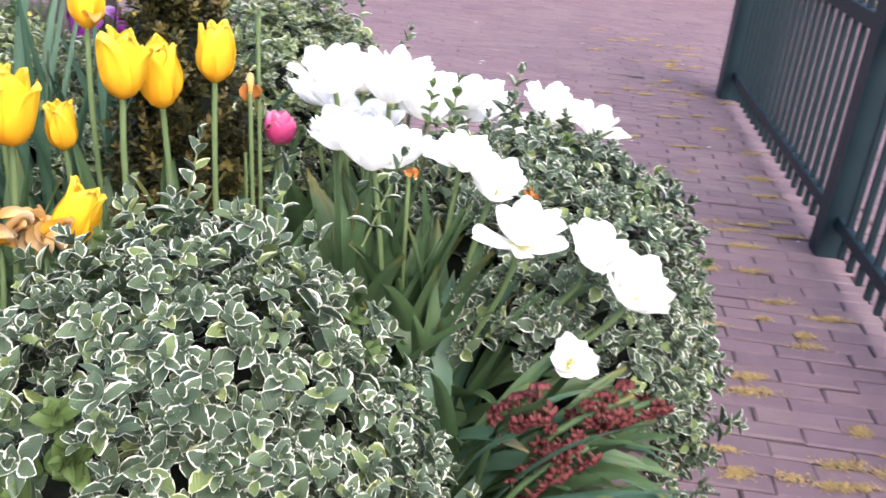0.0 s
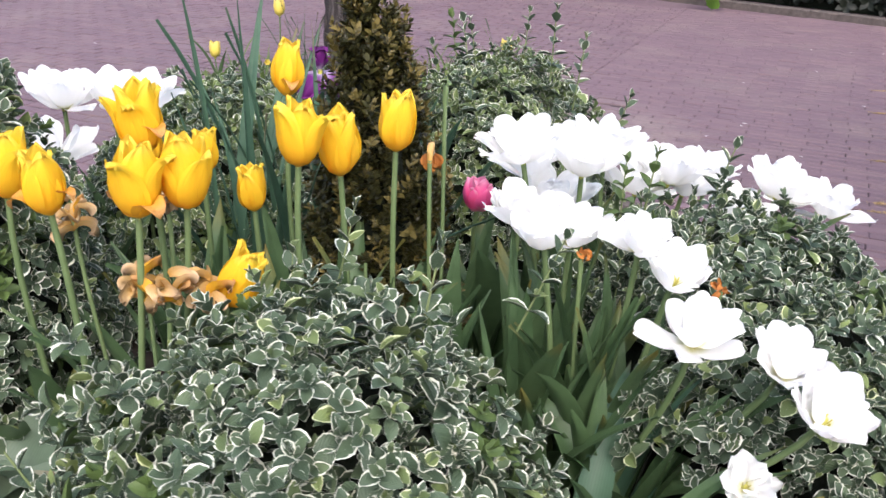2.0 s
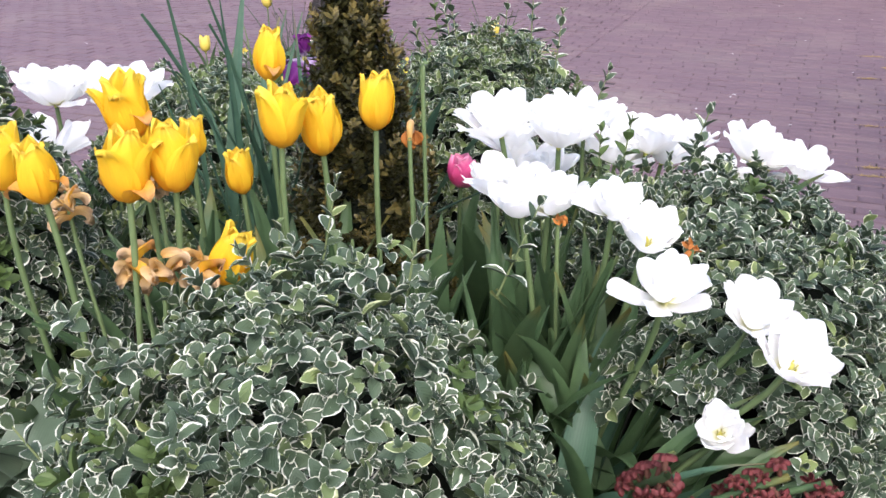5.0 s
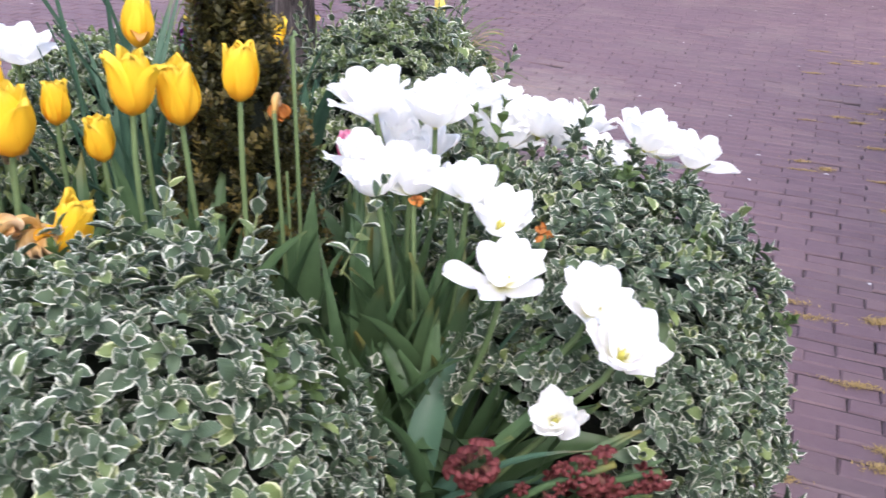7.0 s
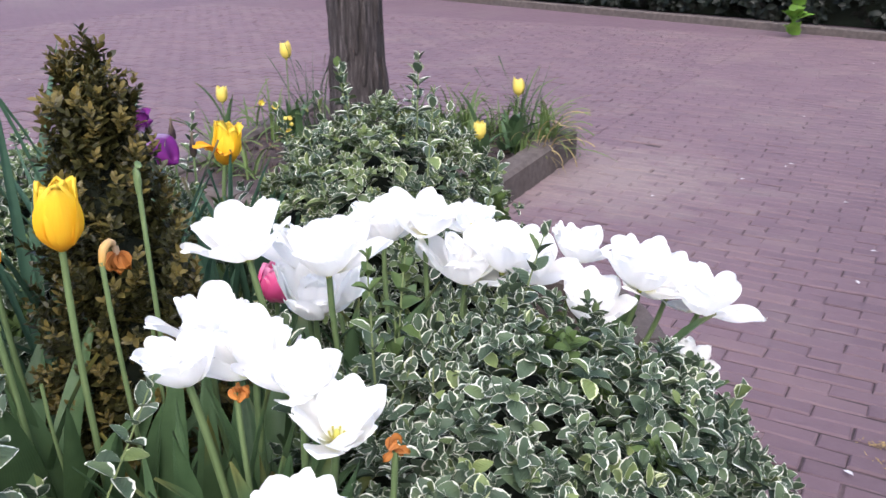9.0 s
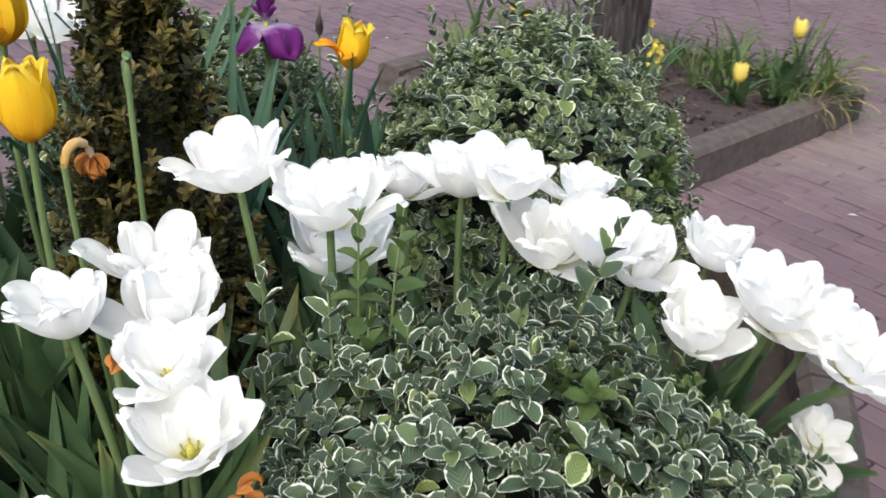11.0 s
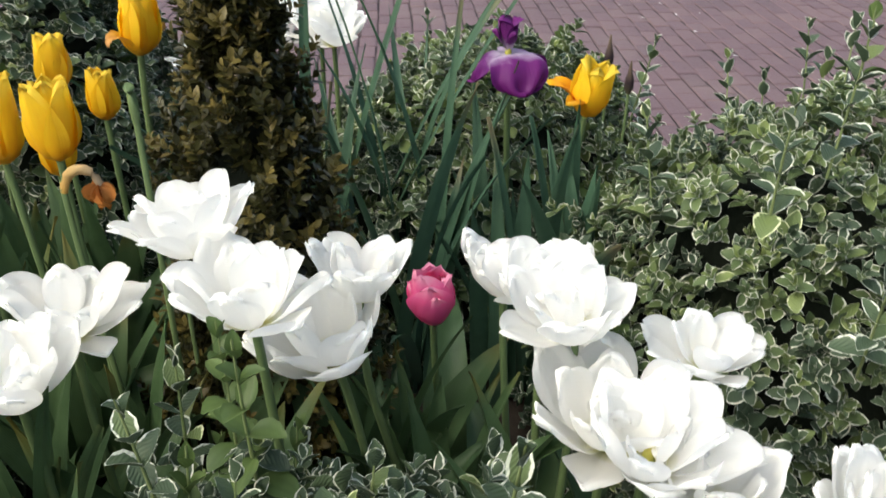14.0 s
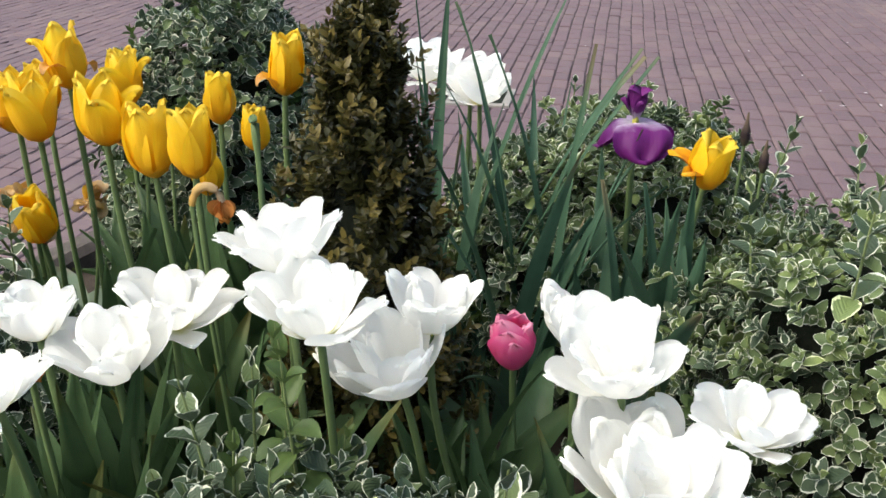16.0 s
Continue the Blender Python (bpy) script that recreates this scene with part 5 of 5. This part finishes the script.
blade_clump("tulip_leaves", (-1.95, 2.25), 7, 0.26, 0.042, 536, TULIP_LEAF, "grey-green tulip leaves behind the trunk", 0.5, 0.085)
blade_clump("daffodil", (-1.42, 2.25), 12, 0.22, 0.011, 531, IRIS_LEAF, "daffodil leaves in the tree pit", 0.5, 0.085)
blade_clump("tulip_leaves", (-1.12, 2.38), 7, 0.20, 0.042, 532, TULIP_LEAF, "flat grey-green tulip leaves in the tree pit", 1.3, 0.085)
blade_clump("tulip_leaves", (-1.07, 2.58), 8, 0.22, 0.042, 533, TULIP_LEAF, "spreading grey-green tulip leaves by the kerb", 1.0, 0.085)


def daffodil(top, base, seed):
    r = np.random.default_rng(seed)
    thing = empty("daffodil", Matrix.Translation((*base, 0.088)))
    f = Vector(top) - thing.matrix_basis.translation
    part("stem", Geo().add(tube(bezier((0, 0, 0), (0, 0, 0.08), f * 0.8, f), 0.0028, 5)).mesh("stem", STEM), thing)
    aim = toward((r.uniform(0.2, 1), r.uniform(-1, -0.2), 0.3))
    for i in range(6):
        part("petal", PALE_P, thing, Matrix.Translation(f) @ aim @ Matrix.Rotation(i * 1.047, 4, "Z") @ Matrix.Rotation(0.55, 4, "Y") @ Matrix.Scale(0.42, 4))
    return tagged(thing, "small yellow daffodil in the tree pit", "daffodil")


for i, (t, b) in enumerate((((-1.40, 2.29, 0.235), (-1.42, 2.26)), ((-1.39, 2.30, 0.205), (-1.41, 2.25)), ((-1.44, 2.31, 0.25), (-1.43, 2.27)), ((-1.55, 2.42, 0.28), (-1.52, 2.36)), ((-2.06, 2.2, 0.26), (-2.06, 2.22)), ((-2.02, 2.24, 0.24), (-2.04, 2.24)))):
    daffodil(t, b, 540 + i)


def jonquil(top, base, seed):
    """Several small yellow flowers crowded on one stalk over strap leaves."""
    r = np.random.default_rng(seed)
    thing = empty("jonquil", Matrix.Translation((*base, 0.085)))
    f = Vector(top) - thing.matrix_basis.translation
    part("stem", Geo().add(tube(bezier((0, 0, 0), (0, 0, 0.08), f * 0.8, f), 0.003, 5)).mesh("stem", STEM), thing)
    for i in range(9):
        a = i * 2.4
        spot = f + Vector((0.013 * math.cos(a), 0.013 * math.sin(a), 0.024 - 0.008 * i))
        flower = part("floret", BLOOM, thing, Matrix.Translation(spot) @ toward((math.cos(a), math.sin(a), 0.5 - 0.1 * i), a) @ Matrix.Scale(0.5, 4))
        for k in range(6):
            part("petal", PALE_P, flower, Matrix.Rotation(k * 1.047, 4, "Z") @ Matrix.Rotation(0.5 + r.uniform(-0.2, 0.2), 4, "Y") @ Matrix.Scale(0.55, 4))
    for i in range(9):
        me = tulip_leaf_mesh(r.uniform(0.16, 0.26), 0.013, 86, r.uniform(40, 76), 1.5, 0.3, 0.4, TULIP_LEAF)
        part("leaf", me, thing, Matrix.Translation((r.normal(0, 0.015), r.normal(0, 0.015), 0)) @ Matrix.Rotation(r.uniform(0, 6.28), 4, "Z"))
    return tagged(thing, "small multi-headed yellow daffodil in the tree pit", "daffodil", "jonquils in the tree pit")


jonquil((-1.60, 1.82, 0.30), (-1.58, 1.85), 551)
jonquil((-1.22, 2.04, 0.295), (-1.21, 1.99), 552)


def crumbs():
    """Clods, twigs and dead leaves lying on the pit's soil."""
    r = np.random.default_rng(88)
    clods, leaves = Geo(), Geo()
    block = box_piece((-0.5, -0.5, -0.5), (0.5, 0.5, 0.5), 0.22)
    for i in range(900):
        x, y = r.uniform(-2.25, -0.98), r.uniform(1.72, 2.85)
        if not inside(PIT, x - 0.12, y) or not inside(PIT, x + 0.12, y):
            continue
        if i % 4:
            k = r.uniform(0.004, 0.020)
            clods.add(block, Matrix.Translation((x, y, 0.094 + 0.012 * noise.noise((5 * x, 5 * y, 0.3)))) @ toward(r.normal(0, 1, 3), r.uniform(0, 6)) @ Matrix.Diagonal((k, k * r.uniform(0.5, 1.0), k * 0.7, 1.0)))
        else:
            ln = r.uniform(0.012, 0.05)
            leaves.add(blade(arc(ln, r.uniform(0, 30), r.uniform(-40, 10)), lambda s, b=ln * r.uniform(0.12, 0.5): b * math.sin(math.pi * min(1.0, 0.05 + 0.92 * s)), 0.4, 4, 3), Matrix.Translation((x, y, 0.098)) @ Matrix.Rotation(r.uniform(0, 6.28), 4, "Z"))
    tagged(new("soil_clods", clods.mesh("soil_clods", PIT_SOIL, False)), "loose brown clods of soil in the tree pit", "soil", kind="stuff")
    tagged(new("dead_leaves", leaves.mesh("dead_leaves", DEAD_LEAF)), "brown dead leaves and straw on the soil", "leaf litter", kind="stuff")


crumbs()


# ---------------------------------------------------------------- fence
def bar_block(lo, hi, chamfer):
    return Geo().add(box_piece(lo, hi, chamfer))


FX = 1.055
fence = empty("metal_fence", Matrix.Translation((FX, 0, 0)))
POST = bar_block((-0.04, -0.04, 0), (0.04, 0.04, 1.35), 0.006).mesh("post", PAINT, False)
BIG_POST = bar_block((-0.05, -0.05, 0), (0.05, 0.05, 1.45), 0.006).mesh("post", PAINT, False)
BAR = bar_block((-0.008, -0.008, 0.035), (0.008, 0.008, 1.25), 0.002).mesh("bar", PAINT, False)
for y in (-0.62, 1.365):
    part("post", POST, fence, Matrix.Translation((0, y, 0)))
part("post", BIG_POST, fence, Matrix.Translation((0, 3.055, 0)))
for y0, y1 in ((-0.58, 1.325), (1.405, 3.005)):
    for z, h in ((0.095, 0.035), (0.62, 0.045), (1.16, 0.035)):
        part("rail", bar_block((-0.012, y0, z), (0.012, y1, z + h), 0.003).mesh("rail", PAINT, False), fence)
    k = int((y1 - y0) / 0.077)
    for i in range(1, k):
        part("bar", BAR, fence, Matrix.Translation((0, y0 + (y1 - y0) * i / k, 0)))
tagged(fence, "dark green painted steel bar fence along the paving", "fence")


# ---------------------------------------------------------------- far hedge
def hedge():
    r = np.random.default_rng(77)
    thing = empty("hedge", Matrix.Translation((0, 7.3, 0)))
    a, b = np.array([-9.0, 2.6]), np.array([6.0, -1.5])
    d = (b - a) / np.linalg.norm(b - a)
    nrm = np.array([-d[1], d[0]])
    length = np.linalg.norm(b - a)
    bit = Geo()
    for k in range(5):
        bit.add(blade(arc(0.075, 20, -20), lambda s: 0.045 * math.sin(math.pi * min(1.0, 0.05 + 0.93 * s)), 0.3, 4, 3), Matrix.Rotation(k * 1.26, 4, "Z") @ Matrix.Rotation(0.3 * k - 0.8, 4, "Y"))
    bit = bit.piece()
    rest = Geo()
    for i in range(5200):
        s, z = r.uniform(0, length), r.uniform(0.06, 1.5)
        depth = 0.12 * noise.noise((s * 1.5, z * 2.0, 0.0)) + r.uniform(-0.12, 0.10)
        p = a + d * s + nrm * (0.12 + depth)
        rest.add(bit, Matrix.Translation((p[0], p[1], z)) @ toward((-nrm[0] + r.normal(0, 0.5), -nrm[1] + r.normal(0, 0.5), r.normal(0.2, 0.5)), r.uniform(0, 6)) @ Matrix.Scale(r.uniform(0.8, 1.4), 4))
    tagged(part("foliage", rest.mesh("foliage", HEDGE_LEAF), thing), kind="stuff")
    # near-black block behind the leaves, painted as the hedge's inner shade
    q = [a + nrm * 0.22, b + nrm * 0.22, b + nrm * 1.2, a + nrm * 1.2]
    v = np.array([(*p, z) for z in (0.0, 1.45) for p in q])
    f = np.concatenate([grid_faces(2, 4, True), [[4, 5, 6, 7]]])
    part("shade_core", Geo().add((v, f, v[:, :2])).mesh("shade_core", CORE, False), thing)
    tagged(thing, "dense dark evergreen hedge along the far edge of the paving", "hedge")
    kerb = empty("far_kerb", Matrix.Translation((0, 6.98, 0)))
    count = int(length / 1.0)
    for i in range(count):
        p0, p1 = a + d * (i * length / count + 0.004) - nrm * 0.10, a + d * ((i + 1) * length / count - 0.004) - nrm * 0.10
        w = nrm * 0.09
        rows = []
        for z, k in ((-0.02, 0), (0.05, 0), (0.06, 0.1), (0.06, 0.9), (0.05, 1.0), (-0.02, 1.0)):
            rows.append([(*(p0 + w * k), z), (*(p1 + w * k), z)])
        v = np.array(rows).reshape(-1, 3)
        part("kerb_stone", Geo().add((v, grid_faces(6, 2), v[:, :2])).mesh("kerb_stone", KERB, False), kerb)
    tagged(kerb, "low grey concrete kerb in front of the hedge", "kerb", kind="structure")


hedge()


def weed(x, y):
    r = np.random.default_rng(3)
    thing = empty("weed", Matrix.Translation((x, y, 0)))
    for i in range(16):
        ln = r.uniform(0.10, 0.17)
        me = tulip_leaf_mesh(ln, ln * 0.7, r.uniform(30, 85), r.uniform(-30, 40), 1.2, 0.25, 0.2, WEED_LEAF)
        part("leaf", me, thing, Matrix.Translation((r.normal(0, 0.03), r.normal(0, 0.03), r.uniform(0, 0.32))) @ Matrix.Rotation(r.uniform(0, 6.28), 4, "Z"))
    part("stem", Geo().add(tube([(0, 0, 0), (0.01, 0, 0.2), (0, 0.01, 0.36)], [0.005, 0.004, 0.002], 5)).mesh("stem", STEM), thing)
    return tagged(thing, "bright green broad-leaved weed in front of the hedge", "weed")


weed(-0.80, 6.97)


# ---------------------------------------------------------------- drain and litter on the paving
def drain(x, y):
    thing = empty("drain_grate", Matrix.Translation((x, y, 0)) @ Matrix.Rotation(0.0, 4, "Z"))
    w, l = 0.15, 0.17
    for lo, hi in (((-w, -l, -0.004), (-w + 0.035, l, 0.008)), ((w - 0.035, -l, -0.004), (w, l, 0.008)), ((-w + 0.035, -l, -0.004), (w - 0.035, -l + 0.035, 0.008)), ((-w + 0.035, l - 0.035, -0.004), (w - 0.035, l, 0.008))):
        part("frame", bar_block(lo, hi, 0.002).mesh("frame", GRATE_FRAME, False), thing)
    # no hole: a solid block painted with the shade under the bars
    part("pit", bar_block((-w + 0.035, -l + 0.035, -0.006), (w - 0.035, l - 0.035, 0.002), 0.0).mesh("pit", CORE, False), thing, label="near-black block with the opening's shade in its colour")
    for i in range(4):
        y0 = -l + 0.055 + i * 0.062
        part("bar", bar_block((-w + 0.035, y0, 0.002), (w - 0.035, y0 + 0.022, 0.008), 0.002).mesh("bar", GRATE_FRAME, False), thing)
    return tagged(thing, "small grey drain grate set in the brick paving", "drain")


drain(-3.37, -0.32)

r = np.random.default_rng(15)
tufts = Geo()
for i in range(80):
    x, y = r.uniform(0.46, 1.03), r.uniform(0.0, 4.4)
    row = round(y / 0.0555) * 0.0555 + r.normal(0, 0.004)
    span, thick = r.uniform(0.010, 0.034), r.uniform(0.004, 0.011)
    for k in range(int(r.integers(90, 420))):
        ln = r.uniform(0.003, 0.012)
        dx = r.normal(0, span)
        tufts.add(blade(arc(ln, r.uniform(5, 70), r.uniform(-40, 20)), lambda s, b=r.uniform(0.0012, 0.0045): b * (1 - 0.8 * s), 0.2, 3, 3),
                  Matrix.Translation((x + dx, row + 0.006 * math.sin(40 * dx) + r.normal(0, thick), 0.001)) @ Matrix.Rotation(r.uniform(0, 6.28), 4, "Z"))
tagged(new("moss_and_dry_litter", tufts.mesh("moss_and_dry_litter", DRY_GRASS)), "yellowish dry moss and litter in the paving joints", "moss", kind="stuff")

bits = Geo()
for i in range(46):
    x, y = (r.uniform(-0.6, 1.0), r.uniform(0.9, 6.5)) if i < 26 else (r.uniform(-5, -2.6), r.uniform(-1.5, 3.5))
    if inside(PIT, x, y) or inside(BED, x, y):
        continue
    bits.add(blade(arc(r.uniform(0.008, 0.028), 12, -8), lambda s: 0.010 * math.sin(math.pi * min(1.0, 0.1 + 0.85 * s)), 0.3, 4, 3), Matrix.Translation((x, y, 0.004)) @ Matrix.Rotation(r.uniform(0, 6.28), 4, "Z"))
tagged(new("pale_litter", bits.mesh("pale_litter", LITTER)), "scattered pale petals and scraps on the paving", "litter", kind="stuff")


# ---------------------------------------------------------------- paving bricks
r = np.random.default_rng(99)


def brick_set(lx, ly, gap):
    out = []
    for i in range(6):
        v, f, uv = box_piece((gap, 0.0030, -0.03), (lx - gap, ly - 0.0030, 0.0), 0.0036)
        v = v + r.normal(0, 1, v.shape) * np.where(np.arange(len(v)) < 4, 0.0, 1.0)[:, None] * np.array([0.0007, 0.0016, 0.0006])
        out.append((v, f, uv))
    return out


# bricks run under the walls' edges, not through the beds
BED_IN = [(-0.4 + 0.93 * (x + 0.4), 0.1 + 0.93 * (y - 0.1)) for x, y in BED]
PIT_IN = [(-1.57 + 0.90 * (x + 1.57), 2.27 + 0.90 * (y - 2.27)) for x, y in PIT]
rest = Geo()
# narrow bricks round the bed, broader ones on the lane behind it
for lx, ly, gap, x0, x1 in ((0.168, 0.0555, 0.0010, -1.0, 1.9), (0.150, 0.075, 0.0032, -7.2, -1.0)):
    pieces = brick_set(lx, ly, gap)
    meshes = [Geo().add(p).mesh("brick", PAVER, False) for p in pieces]
    for j in range(int(-4.2 / ly), int(7.0 / ly)):
        slip = r.normal(0, 0.010)
        for i in range(-1, int((x1 - x0) / lx) + 2):
            x, y = x0 + i * lx + (0.5 * lx if j % 2 else 0.0) + slip, j * ly
            cx, cy = x + lx / 2, y + ly / 2
            xa, xb = max(x, x0), min(x + lx, x1)
            if inside(BED_IN, cx, cy) or inside(PIT_IN, cx, cy) or xb - xa < 0.02:
                continue
            k = int(r.integers(len(pieces)))
            m = Matrix.Translation((xa + r.normal(0, 0.0012), y + 0.016 * noise.noise((0.9 * x, 0.9 * y, 3.0)), r.normal(0, 0.0012) + 0.002 * noise.noise((1.3 * x, 1.3 * y, 7.0)))) @ Matrix.Rotation(r.normal(0, 0.012), 4, "X") @ Matrix.Rotation(r.normal(0, 0.006), 4, "Y") @ Matrix.Rotation(r.normal(0, 0.006), 4, "Z") @ Matrix.Diagonal(((xb - xa) / lx, 1.0, 1.0, 1.0))
            if 0.44 < cx < 1.15 and 0.4 < cy < 2.8:
                part("brick", meshes[k], ground, m)
            else:
                rest.add(pieces[k], m)
tagged(part("brick_field", rest.mesh("brick_field", PAVER, False), ground), kind="stuff")
